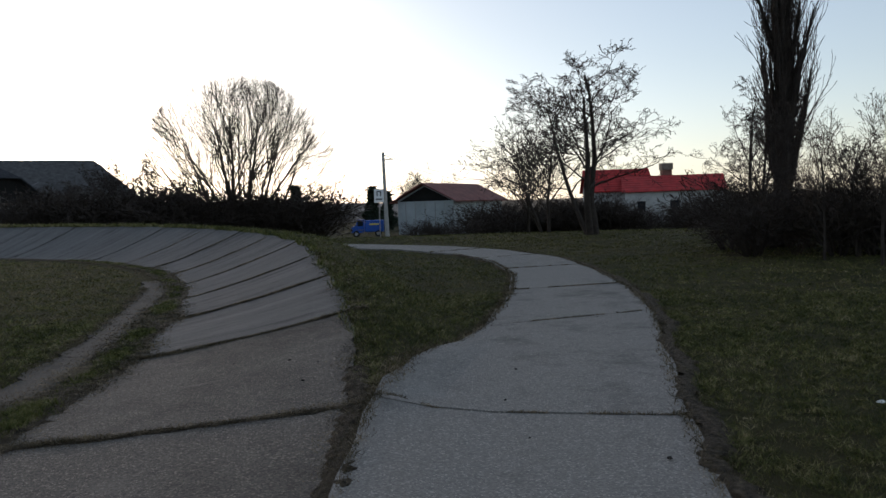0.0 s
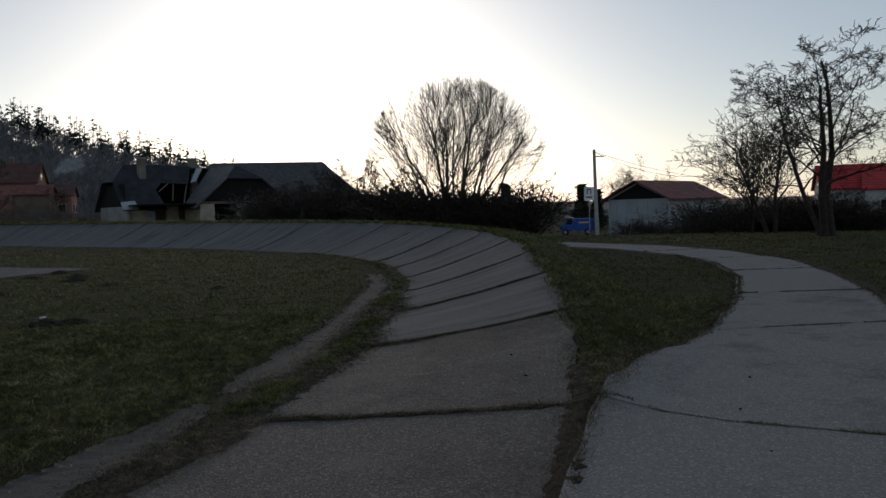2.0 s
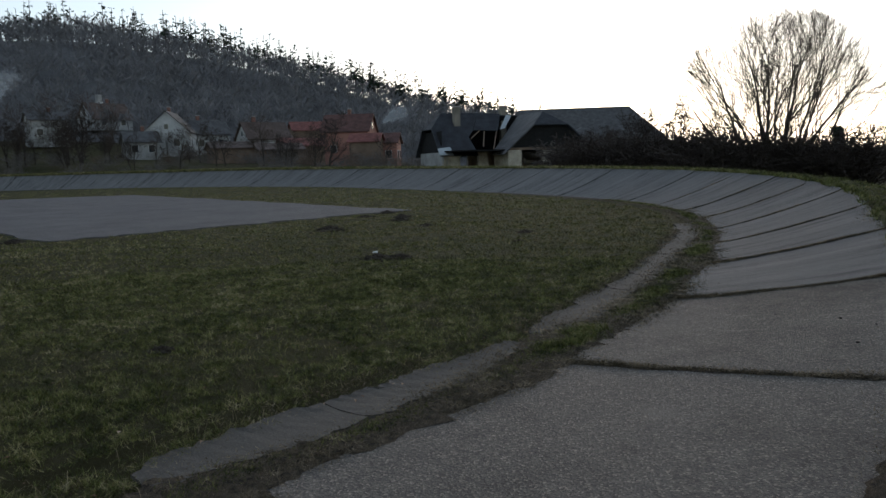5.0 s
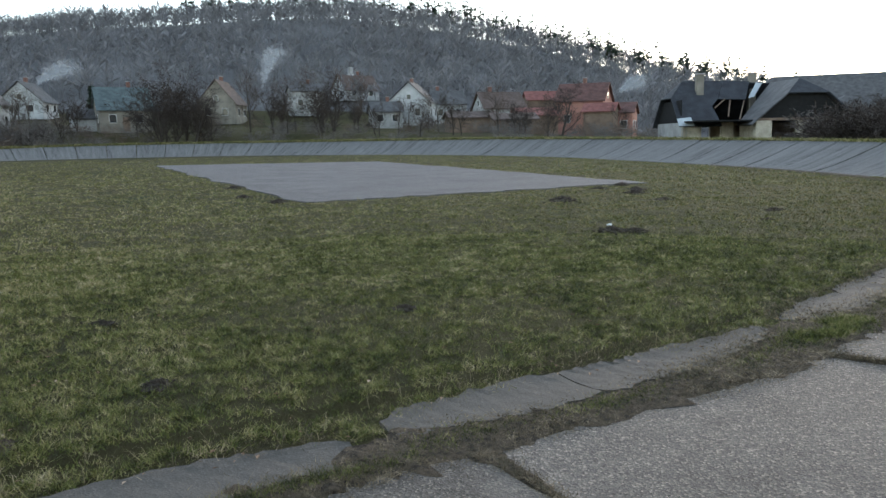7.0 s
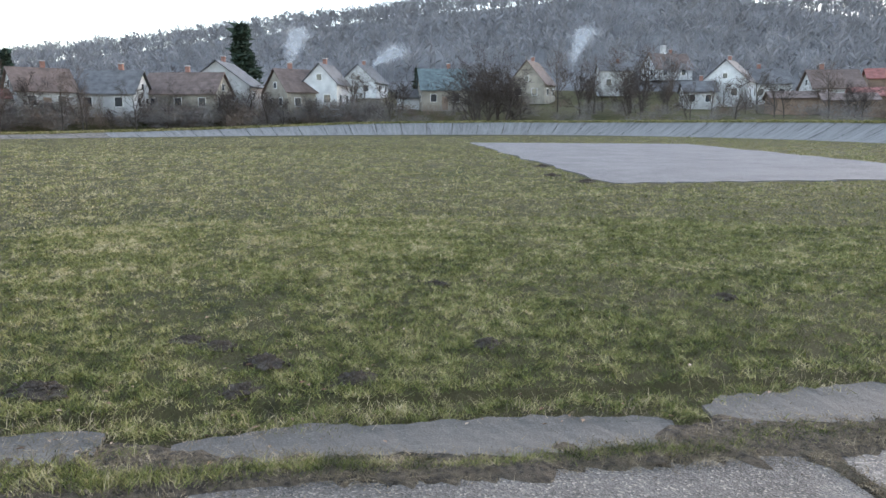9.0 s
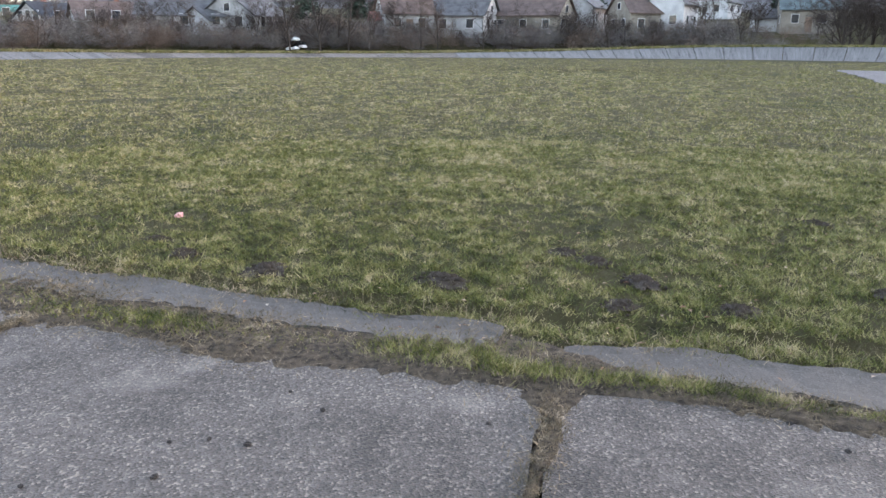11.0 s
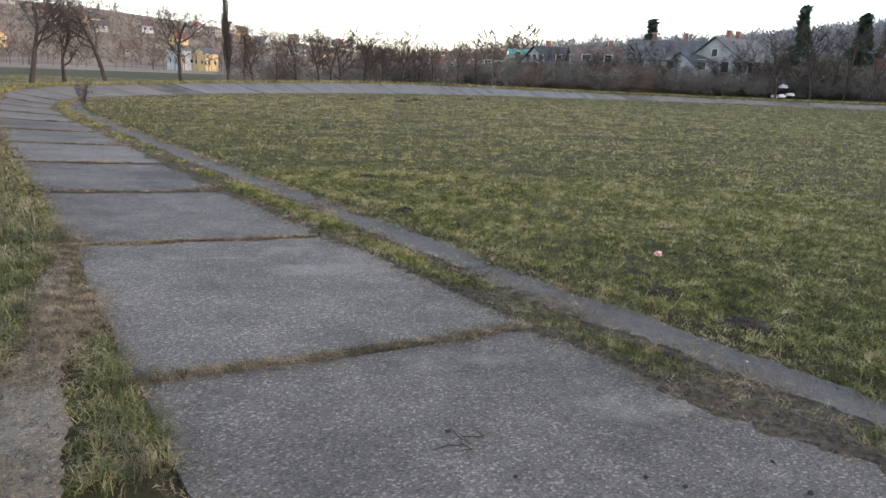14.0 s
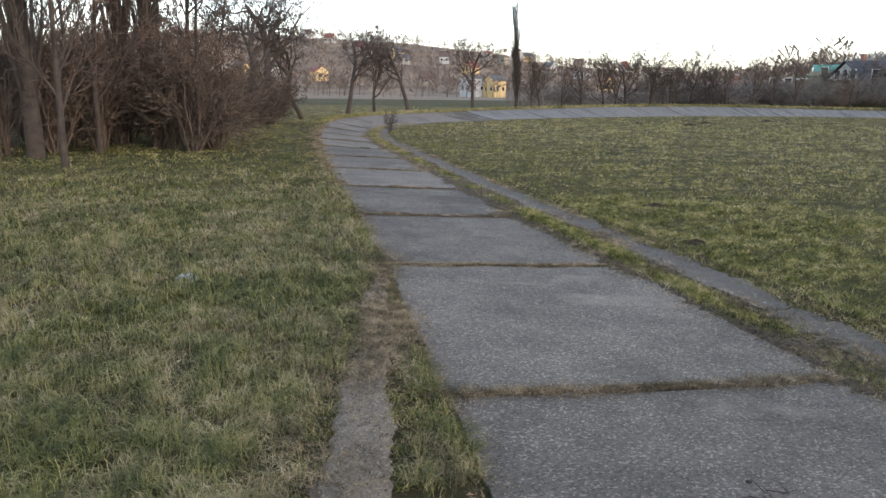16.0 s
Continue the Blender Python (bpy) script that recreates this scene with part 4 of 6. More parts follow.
for ob, az, d, h, wide in hedge:
    if 60 < az < 150:
        d = max(d, float(np.interp(az, _rim_az, _rim_d)) + 9 + 7 * r.uniform(0, 1))
    x, y = -d * math.sin(radians(az)), d * math.cos(radians(az))
    s_, u_ = to_oval([x], [y])
    if u_[0] < 4.6:
        continue
    if d < 53:
        place(ob, az, d, h, r.uniform(0, 360), wide * r.uniform(.85, 1.15))
    else:
        k, a = h / ob["top"], r.uniform(0, 6.283)
        far_scrub["bare" if ob is bush else "brown"].append((k * wide * r.uniform(.85, 1.15), k, a, x, y, gz(x, y) - .05))
for key, src, label in (("bare", bush, "leafless grey scrub round village and fields, lightened for haze"), ("brown", bush2, "leafless brown scrub on embankment and gardens, lightened for haze")):
    crown = [c for c in src.children if c.name.startswith("crown")][0]
    V0, F0 = arrays(crown)
    VV, FF, off = [], [], 0
    for kw, k, a, x, y, z in far_scrub[key]:
        q = V0 * [kw, kw, k]
        VV.append(np.column_stack([q[:, 0] * math.cos(a) - q[:, 1] * math.sin(a) + x, q[:, 0] * math.sin(a) + q[:, 1] * math.cos(a) + y, q[:, 2] + z]))
        FF.append(F0 + off)
        off += len(V0)
    # near bushes keep the twig colours, far ones take the haze-lightened copies
    tagged(new("far_scrub", mesh_np("far_scrub", np.vstack(VV), np.vstack(FF), M["scrub_grey_hazed" if key == "bare" else "scrub_brown_hazed"])), label, "scrub", kind="stuff")
place(bush, 160.0, 33, 1.15, 40, .5, free=True)
for k in range(34):
    a = r.uniform(86, 131)
    place((tall, vase, tall, slim)[k % 4], a, float(np.interp(a, _rim_az, _rim_d)) + r.uniform(9, 15), r.uniform(3.4, 6.2), r.uniform(0, 360), r.uniform(.9, 1.2))
for az, d, h, yaw in ((74.4, 108, 11.5, 70), (73.0, 110, 11.0, 200), (63.5, 112, 9.0, 150), (62.6, 115, 8.4, 20), (92.5, 104, 6.5, 210)):
    place(vase, az, d, h, yaw, 1.35)
for k in range(40):
    a = r.uniform(44, 104)
    place((tall, vase, tall, slim)[k % 4], a, float(np.interp(a, _rim_az, _rim_d)) + r.uniform(14, 40), r.uniform(4.0, 7.0), r.uniform(0, 360), r.uniform(1.0, 1.3))


# ---- conifers ----
def conifer(name, label, height, seed, bare=0.1, width=0.28, tiers=16):
    r = np.random.RandomState(seed)
    root = thing(name, label, "tree")
    V, F = tubes([(Vector((0, 0, -.2)), Vector((0, 0, height * .5)), .16, .10, 0), (Vector((0, 0, height * .5)), Vector((0, 0, height)), .10, .02, 0)], 6)
    part_mesh("trunk", mesh_np("trunk", V, F, M["bark"], True), root)
    T = []
    for k in range(tiers):
        t = bare + (1 - bare) * k / tiers
        n = 9
        for j in range(n):
            a = r.uniform(0, 6.283)
            ln = height * width * (1.03 - t) ** 1.25 * r.uniform(.55, 1.2) + .08
            z = height * (t + r.uniform(-.02, .03))
            for q in range(7):
                f = (q + 1) / 7
                c = np.array([math.cos(a) * ln * f, math.sin(a) * ln * f, z - ln * .25 * f * f])
                s = height * .045 * r.uniform(.6, 1.4) * (1.3 - .6 * f)
                for w in range(3):
                    T.append(c + r.normal(0, s, (3, 3)) * [1, 1, .6])
    V = np.array(T).reshape(-1, 3)
    part_mesh("crown", mesh_np("crown", V, np.arange(len(V)).reshape(-1, 3), M["needle"]), root, "dark green needles", "stuff")
    root["top"] = float(height)
    return root


fir = conifer("fir_tree", "dark evergreen fir standing among houses", 9.0, 3, width=.40, tiers=20)
place(fir, 111.0, 120, 8.0, wide=.8, first=True)
for az, d, h in ((91.2, 135, 12.0), (5.0, 92, 5.2), (3.9, 94, 4.6), (10.6, 90, 5.5), (107.4, 126, 7.0), (105.9, 130, 6.4), (44.0, 150, 9.0), (120.6, 115, 5.6), (78.7, 130, 6.0)):
    place(fir, az, d, h, az * 7)


# ---- woods on the hill: far, uncountable ----
def far_woods(a0, a1, n, mat, label):
    r = np.random.RandomState(int(a0))
    T = []
    az = r.uniform(a0, a1, n)
    far = np.interp(az, [60, 90, 130, 142], [280, 340, 430, 600])
    d = far * (np.where(az > 128, .36, .53) + np.where(az > 128, .66, .49) * r.uniform(0, 1, n) ** .7)
    x, y = -d * np.sin(np.radians(az)), d * np.cos(np.radians(az))
    z = land(x, y)
    for i in range(n):
        h = r.uniform(4.5, 8.5)
        c = np.array([x[i], y[i], z[i] - .3])
        w = .09
        T.append([c + [-w, 0, 0], c + [w, 0, 0], c + [0, 0, h]])
        T.append([c + [0, -w, 0], c + [0, w, 0], c + [0, 0, h]])
        for k in range(17):
            b = c + [0, 0, h * r.uniform(.25, .8)]
            q = b + np.array([r.normal(0, h * .15), r.normal(0, h * .15), h * r.uniform(.12, .36)])
            e = r.normal(0, .08, 3)
            T.append([b, q + e, q - e + [0, 0, -.3]])
    V = np.array(T).reshape(-1, 3)
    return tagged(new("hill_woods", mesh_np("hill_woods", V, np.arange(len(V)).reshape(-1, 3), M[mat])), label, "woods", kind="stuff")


far_woods(27, 128, 6600, "wood_hazed", "leafless hillside woods in a grey lightened for haze")
far_woods(128, 192, 2800, "wood_warm", "brown leafless woods between hillside houses")


def ridge_pines():
    r = np.random.RandomState(19)
    T, K = [], []
    for i in range(330):
        az = r.uniform(30, 73) if i < 290 else r.uniform(73, 100)
        far = np.interp(az, [60, 90, 130], [280, 340, 430])
        d = far * r.uniform(.9, 1.02)
        x, y = -d * math.sin(radians(az)), d * math.cos(radians(az))
        z = float(land(x, y))
        h = r.uniform(7.5, 14.0) if az < 73 else r.uniform(4, 7)
        c = Vector((x, y, z - .3))
        lean = Vector((r.normal(0, .3), r.normal(0, .3), h))
        K.append((c, c + lean, .17, .07, 0))
        for k in range(int(r.uniform(7, 13))):
            t = r.uniform(.45, 1.0)
            q = c + lean * t
            s = h * .085 * (1.35 - t)
            q = np.array(q) + r.normal(0, s * .9, 3) * [1, 1, .4]
            for w in range(7):
                T.append(q + r.normal(0, s * .6, (3, 3)) * [1, 1, .55])
    V = np.array(T).reshape(-1, 3)
    ob = tagged(new("ridge_pines", mesh_np("ridge_pines", V, np.arange(len(V)).reshape(-1, 3), M["needle"])), "row of pines along the top of the hill", "woods", kind="stuff")
    V, F = tubes(K, 4)
    part_mesh("trunks", mesh_np("trunks", V, F, M["bark"]), ob, kind="stuff")


ridge_pines()

# ---- buildings ----
def glass_mat():
    m, nt, b = nodes_of("window_glass", 0.08, spec=0.5)
    b.inputs["Base Color"].default_value = (0.02, 0.024, 0.03, 1)
    return m


def roof_mat(name, col, rows=3.2):
    """Tiles or sheets in courses: tone by course and by noise."""
    m, nt, b = nodes_of(name, 0.75)
    N, L = nt.nodes, nt.links
    tc = N.new("ShaderNodeTexCoord")
    wv = N.new("ShaderNodeTexWave")
    wv.wave_type, wv.bands_direction = "BANDS", "Z"
    wv.inputs["Scale"].default_value, wv.inputs["Distortion"].default_value = rows, 0.6
    L.new(tc.outputs["Object"], wv.inputs["Vector"])
    n = N.new("ShaderNodeTexNoise")
    n.inputs["Scale"].default_value, n.inputs["Detail"].default_value = 1.3, 6
    L.new(tc.outputs["Object"], n.inputs["Vector"])
    rp = N.new("ShaderNodeValToRGB")
    rp.color_ramp.elements[0].position, rp.color_ramp.elements[1].position = .3, .75
    rp.color_ramp.elements[0].color, rp.color_ramp.elements[1].color = (*[c * .6 for c in col], 1), (*[min(1, c * 1.3) for c in col], 1)
    L.new(n.outputs["Fac"], rp.inputs["Fac"])
    L.new(rp.outputs["Color"], b.inputs["Base Color"])
    bp = N.new("ShaderNodeBump")
    bp.inputs["Strength"].default_value, bp.inputs["Distance"].default_value = .5, .05
    L.new(wv.outputs["Fac"], bp.inputs["Height"])
    L.new(bp.outputs["Normal"], b.inputs["Normal"])
    return m


W = {"white": plain("white_plaster", (.42, .415, .40), .9, var=.3, scale=.8), "cream": plain("cream_plaster", (.22, .195, .155), .9, var=.35, scale=.8),
     "orange": plain("salmon_plaster", (.33, .165, .125), .9, var=.15, scale=.8), "grey": plain("grey_plaster", (.34, .33, .31), .9, var=.25, scale=.8),
     "brown": plain("brown_boards", (.17, .12, .085), .9, var=.35, scale=1.2), "pale": plain("pale_plaster", (.32, .31, .29), .9, var=.35, scale=.8),
     # black also colours the shed's gable panel, where it stands for shade
     "stone": plain("rough_limestone", (.40, .35, .27), .95, var=.4, scale=1.6, bump=.8), "black": plain("black_boards_and_shade", (.012, .011, .010), .9, var=.4, scale=3),
     # yellow holds warm low sunlight on a pale wall as plain colour
     "yellow": plain("sun_tinted_plaster", (.56, .40, .19), .9, var=.12, scale=.8), "sheet": plain("pale_sheet_metal", (.40, .43, .43), .6, .3, var=.2, scale=.7)}
RF = {"slate": roof_mat("slate_roof", (.034, .036, .041)), "grey": roof_mat("grey_tile_roof", (.095, .092, .09)), "brown": roof_mat("brown_tile_roof", (.11, .078, .063)),
      "red": roof_mat("red_tile_roof", (.115, .057, .046)), "bright": roof_mat("red_sheet_roof", (.40, .03, .027), 1.2), "teal": roof_mat("grey_green_roof", (.09, .115, .115)),
      "green": roof_mat("green_sheet_roof", (.08, .20, .16)), "rust": roof_mat("rust_red_roof", (.20, .075, .06)), "dark": roof_mat("dark_roof", (.03, .03, .033))}
GLASS, FRAME, BRICK = glass_mat(), plain("window_frame_paint", (.6, .58, .54), .6, var=.1), plain("chimney_brick", (.20, .105, .08), .9, var=.35, scale=4, bump=.5)


def window_on(root, x, z, y, w=.9, h=1.1, axis="y", sign=-1):
    """A window with a frame and a pane, proud of a wall of the house."""
    def at(a0, a1, d0, d1, z0, z1):
        d0, d1 = sorted((y + sign * d0, y + sign * d1))
        return boxed(a0, a1, d0, d1, z0, z1) if axis == "y" else boxed(d0, d1, a0, a1, z0, z1)
    f = part("window", at(x - w / 2 - .07, x + w / 2 + .07, -.02, .05, z - .07, z + h + .07), FRAME, root)
    part("pane", at(x - w / 2, x + w / 2, .052, .06, z, z + h), GLASS, f)


def house(label, az, d, turn, l, w, eave, ridge, wall="white", roof="grey", chims=(0.2,), wins=True, base=None, over=.35, half=0.0, name="house", cat="house", door=False):
    """A gabled house. turn: the ridge's angle away from across the view. eave and ridge are heights over the sea of the plan."""
    if 60 < az < 150 and d < 200:           # keep clear of the track on the far side
        rim = float(np.interp(az, _rim_az, _rim_d)) + 17
        if d < rim:
            k = rim / d
            d, l, w, eave, ridge = rim, l * k, w * k, 1.6 + (eave - 1.6) * k, 1.6 + (ridge - 1.6) * k
    x, y = -d * math.sin(radians(az)), d * math.cos(radians(az))
    z0 = (gz(x, y) if base is None else base) - .25
    root = thing(name, label, cat, Matrix.Translation((x, y, z0)) @ Matrix.Rotation(radians(az + turn), 4, "Z"))
    e, t = eave - z0, ridge - z0
    a, b = l / 2, w / 2
    # walls with gables
    bm = bmesh.new()
    lo = [bm.verts.new(p) for p in ((-a, -b, 0), (a, -b, 0), (a, b, 0), (-a, b, 0))]
    hi = [bm.verts.new(p) for p in ((-a, -b, e), (a, -b, e), (a, b, e), (-a, b, e))]
    p0, p1 = bm.verts.new((-a, 0, t - .08)), bm.verts.new((a, 0, t - .08))
    for k in range(4):
        if k in (0, 2):
            bm.faces.new((lo[k], lo[(k + 1) % 4], hi[(k + 1) % 4], hi[k]))
    bm.faces.new((lo[1], lo[2], hi[2], p1, hi[1]))
    bm.faces.new((lo[3], lo[0], hi[0], p0, hi[3]))
    bm.faces.new(lo[::-1])
    part("wall", bm, W[wall], root)
    # two roof slopes with thickness
    drop = over * (t - e) / b
    for sg in (-1, 1):
        bm = prism([(0, t), (0, t + .13), (sg * (b + over), e - drop + .11), (sg * (b + over), e - drop)], -a - over, a + over)
        for v in bm.verts:
            v.co = (v.co.y, v.co.x, v.co.z)
        bmesh.ops.recalc_face_normals(bm, faces=bm.faces[:])
        part("roof_slope", bm, RF[roof], root)
    for c in chims:
        ch = part("chimney", boxed(a * c - .25, a * c + .25, .1, .6, t - .8, t + .9), BRICK, root)
        part("chimney_cap", boxed(a * c - .31, a * c + .31, .04, .66, t + .9, t + 1.0), W["grey"], ch)
    if wins:
        nx = max(2, int(l / 2.8))
        for k in range(nx):
            window_on(root, -a + l * (k + .5) / nx, e * .42, -b)
        for sg in (-1, 1):
            for k in (-.22, .22):
                window_on(root, k * w, e * .42, sg * a, axis="x", sign=sg)
            if t - e > 1.8:
                window_on(root, 0, e + .35, sg * a, .7, .8, axis="x", sign=sg)
    if door:
        part("door", boxed(-.45, .45, -b - .05, -b + .02, .2, 2.2), W["brown"], root)
    return root


# village below the hill
house("salmon-red plastered house with a red tile roof", 44.4, 125, -14, 7.4, 6.5, 7.2, 9.8, "orange", "red", (.0,))
house("low salmon-red annex with a tile roof", 42.0, 122, -10, 5.0, 4.5, 5.2, 6.6, "orange", "red", ())
house("small rust-roofed lean-to beside the salmon house", 43.2, 119, -15, 4.5, 3.5, 5.4, 6.5, "brown", "rust", (), False, name="shed", cat="shed")
house("white gabled house with a steep grey roof", 56.8, 140, 78, 8, 7.2, 8.2, 11.5, "white", "grey", (.1,))
house("white house with a grey tile roof", 54.6, 146, 20, 7, 6, 8.0, 10.4, "white", "grey", (-.3,))
house("small pale house with a dark roof", 58.9, 134, 10, 5, 5, 6.4, 8.0, "pale", "grey", (.2,))
house("old farm building with a mossy brown roof", 50.6, 122, 20, 6.5, 6, 6.2, 8.6, "grey", "brown", (-.4,), door=True)
for az, d, l, e, t in ((52.6, 112, 7, 4.6, 5.4), (49.6, 110, 6, 4.2, 5.0), (48.0, 114, 6, 4.8, 5.8), (47.0, 140, 8, 8.2, 9.6)):
    house("weathered dark wooden shed with a low roof", az, d, 12, l, 4.5, e, t, "brown", "brown" if az > 48 else "rust", (), False, name="shed", cat="shed")
house("brown gabled house with timber gallery", 70.4, 140, 75, 8, 6.4, 8.2, 12.0, "cream", "brown", (.3,))
house("pale two-storey house with a flat-pitched roof", 64.6, 150, 10, 6, 6, 10.8, 12.2, "pale", "grey", (.2,))
house("white house with a red-brown roof below the church", 61.0, 165, 30, 8, 6, 12.0, 15.0, "white", "brown", (.2,))
house("beige house with a grey-green roof", 77.0, 122, 8, 7.0, 6, 6.6, 9.6, "cream", "teal", (.3,), door=True)
house("white lean-to beside the beige house", 79.4, 124, 8, 3.5, 4, 5.4, 6.6, "white", "grey", (), False, name="shed", cat="shed")
house("white gabled house with a pale roof", 82.6, 148, 70, 7, 7, 8.8, 12.0, "white", "grey", (.2,))
house("tall white gabled house", 85.4, 105, 72, 6, 4.6, 6.6, 9.0, "white", "grey", (.2,))
house("brown house with a wide gable and dark roof", 87.6, 106, 30, 6, 6, 5.6, 8.4, "cream", "brown", (-.2,))
house("grey-blue gabled house behind the gardens", 92.4, 116, 72, 8, 9, 6.6, 9.9, "pale", "grey", (.1,))
house("long low house with a brown tile roof", 95.0, 96, -24, 8.5, 5.5, 4.9, 7.2, "cream", "brown", (.0,))
house("grey house with a worn hipped roof", 99.8, 95, -20, 6.5, 6, 4.8, 7.2, "grey", "grey", (.3,))
house("pale house with a low tile roof", 104.2, 90, 15, 5.5, 5, 4.8, 7.0, "pale", "brown", (.2,), door=True)
house("small red-doored garden shed", 105.6, 84, 10, 2.6, 2.2, 3.9, 4.6, "pale", "rust", (), False, name="shed", cat="shed", door=True)
house("grey house whose gable faces the field", 115.2, 96, 60, 8, 6.5, 4.5, 6.9, "pale", "grey", (.3, -.2))
house("long grey-roofed house on the embankment", 119.0, 100, -8, 10.5, 6.5, 4.5, 6.7, "white", "grey", (.2, -.5))
house("white extension with a mono-pitch roof", 118.0, 95, 60, 4, 3.4, 3.9, 5.2, "white", "grey", (), False)
house("brown-roofed house on the embankment", 123.8, 106, 10, 8.5, 6.5, 4.0, 6.0, "grey", "brown", (.2,))
house("dark-roofed house with white barge boards", 127.3, 110, 40, 6.5, 6, 3.8, 5.9, "pale", "slate", (-.2,))
house("green-roofed house at the end of the row", 128.6, 130, -10, 8, 7, 4.0, 6.2, "cream", "green", ())
house("low white cottage behind the trees", 132.0, 120, 70, 4.5, 4.5, 2.4, 3.8, "white", "teal", ())
house("red-roofed house behind the thicket", 135.4, 130, 10, 7, 6, 2.2, 3.9, "cream", "red", (.2,))
# white bell tower on the slope
tower = thing("church_tower", "small white bell tower on the wooded slope", "church", Matrix.Translation((-144.7, 79.2, float(land(-144.7, 79.2)) - .3)))
part("shaft", boxed(-.55, .55, -.55, .55, 0, 5.6, bevel=.05), W["white"], tower)
part("belfry", boxed(-.45, .45, -.45, .45, 5.6, 7.0, bevel=.05), W["pale"], tower)
bm = bmesh.new()
bmesh.ops.create_cone(bm, segments=8, radius1=.55, radius2=.05, depth=1.4, cap_ends=True, matrix=Matrix.Translation((0, 0, 7.7)))
part("spire", bm, RF["grey"], tower)

# the sunlit hillside far to the south
r = np.random.RandomState(23)
for k in range(34):
    az = 139 + 44 * (k + r.uniform(0, 1)) / 34
    d = r.uniform(330, 540)
    x, y = -d * math.sin(radians(az)), d * math.cos(radians(az))
    z = float(land(x, y))
    house("small hillside house caught by the low sun", az, d, r.uniform(-60, 60), r.uniform(5, 8), r.uniform(5, 6.5), z + r.uniform(2.6, 4.4), z + r.uniform(5.2, 7.0),
          ("white", "cream", "pale", "yellow")[k % 4], ("red", "rust", "brown", "grey")[(k // 2) % 4], (), True)
# a white house whose sunlit side is put into yellow walls
house("tall white house, its low-sun glow painted yellow", 151.6, 262, 40, 5, 6, 5.6, 7.2, "yellow", "grey", (), True)
house("white neighbour house with a flat roof", 153.2, 264, 40, 6, 6, 6.2, 6.8, "white", "grey", (), True)

# ---- north: shed, red-roofed hall, warehouse ----
metal_shed = house("sheet-metal shed with an open gable and rusty roof", -0.9, 79, 62, 11, 6.2, 2.2, 3.7, "sheet", "rust", (), False, name="shed", cat="shed", over=.6)
for sg in (-1, 1):                         # black panels painting the open gable's shade, and the seams of the sheets
    bm = prism([(-2.95, 2.2 + 1.25), (2.95, 2.2 + 1.25), (0, 3.7 + 1.15)], sg * 5.5 - .03, sg * 5.5 + .03)
    for v in bm.verts:
        v.co = (v.co.y, v.co.x, v.co.z)
    bmesh.ops.recalc_face_normals(bm, faces=bm.faces[:])
    part("gable_shade_panel", bm, W["black"], metal_shed, "black panel for the shade inside the open gable")
    for q in (-2.2, -1.1, 0.0, 1.1, 2.2):
        part("seam", boxed(sg * 5.52 - .02, sg * 5.52 + .02, q - .03, q + .03, .2, 3.4), W["grey"], metal_shed)
hall = house("white hall with a bright red roof", -16.8, 92, 4, 10.5, 8, 2.5, 4.1, "white", "bright", ())
house("red gabled wing of the hall", -12.9, 94, 8, 7.0, 8, 2.7, 5.1, "white", "bright", ())
ch = thing("brick_chimney", "square brick chimney with a pale cap", "chimney", Matrix.Translation((26.6, 90.2, -1.3)))
part("stack", boxed(-.55, .55, -.55, .55, 0, 6.2, bevel=.03), BRICK, ch)
part("cap", boxed(-.65, .65, -.65, .65, 6.2, 7.0, bevel=.03), W["cream"], ch)
warehouse = thing("warehouse", "large dark warehouse with a hipped roof", "warehouse", Matrix.Translation((-82.0, 154.5, -.4)) @ Matrix.Rotation(radians(28), 4, "Z"))
part("wall", boxed(-19, 19, -8, 8, 0, 6.0), W["grey"], warehouse)
bm = bmesh.new()
q = [bm.verts.new(p) for p in ((-19.8, -8.8, 5.7), (19.8, -8.8, 5.7), (19.8, 8.8, 5.7), (-19.8, 8.8, 5.7), (-12, 0, 13.6), (12, 0, 13.6))]
for f in ((0, 1, 5, 4), (1, 2, 5), (2, 3, 4, 5), (3, 0, 4), (3, 2, 1, 0)):
    bm.faces.new([q[i] for i in f])
part("roof", bm, RF["grey"], warehouse)

# ---- the ruin: roof half fallen in, stone piers, open gables ----
ruin = thing("ruined_house", "derelict stone house with a broken slate roof", "house",
             Matrix(((.577, -.816, 0, -40.7), (.816, .577, 0, 71.2), (0, 0, 1, 0.1), (0, 0, 0, 1))))
# here x runs along the front gable, y goes in, z up; the front wing first
EV, RG = 2.75, 6.85
for x0, x1 in ((-4.75, -3.2), (-.75, .15), (2.6, 3.2), (4.1, 4.75)):
    part("stone_pier", boxed(x0, x1, 0, .6, 0, EV, bevel=.04), W["stone"], ruin)
for x0, x1 in ((-3.2, -.75), (.15, 2.6), (3.2, 4.1)):
    part("sill_wall", boxed(x0, x1, .05, .5, 0, .9, bevel=.03), W["stone"], ruin)
part("lintel", boxed(-4.75, 4.75, .02, .5, EV, EV + .25, bevel=.02), W["brown"], ruin)
part("side_wall", boxed(-4.75, -4.2, .6, 4.0, 0, EV, bevel=.03), W["stone"], ruin)
part("side_wall", boxed(4.2, 4.75, .6, 13.0, 0, EV, bevel=.03), W["stone"], ruin)
part("back_wall", boxed(-4.75, 4.75, 12.6, 13.0, 0, EV), W["stone"], ruin)
part("inner_floor", boxed(-10.4, 4.7, .3, 12.9, -.1, .05), M["soil"], ruin)
part("loft_floor", boxed(-10.4, 4.6, .35, 12.8, EV, EV + .12), W["black"], ruin)
part("gable_boarding", prism([(-4.7, EV + .2), (4.7, EV + .2), (1.9, 5.3), (-1.9, 5.3)], .12, .2), W["black"], ruin)


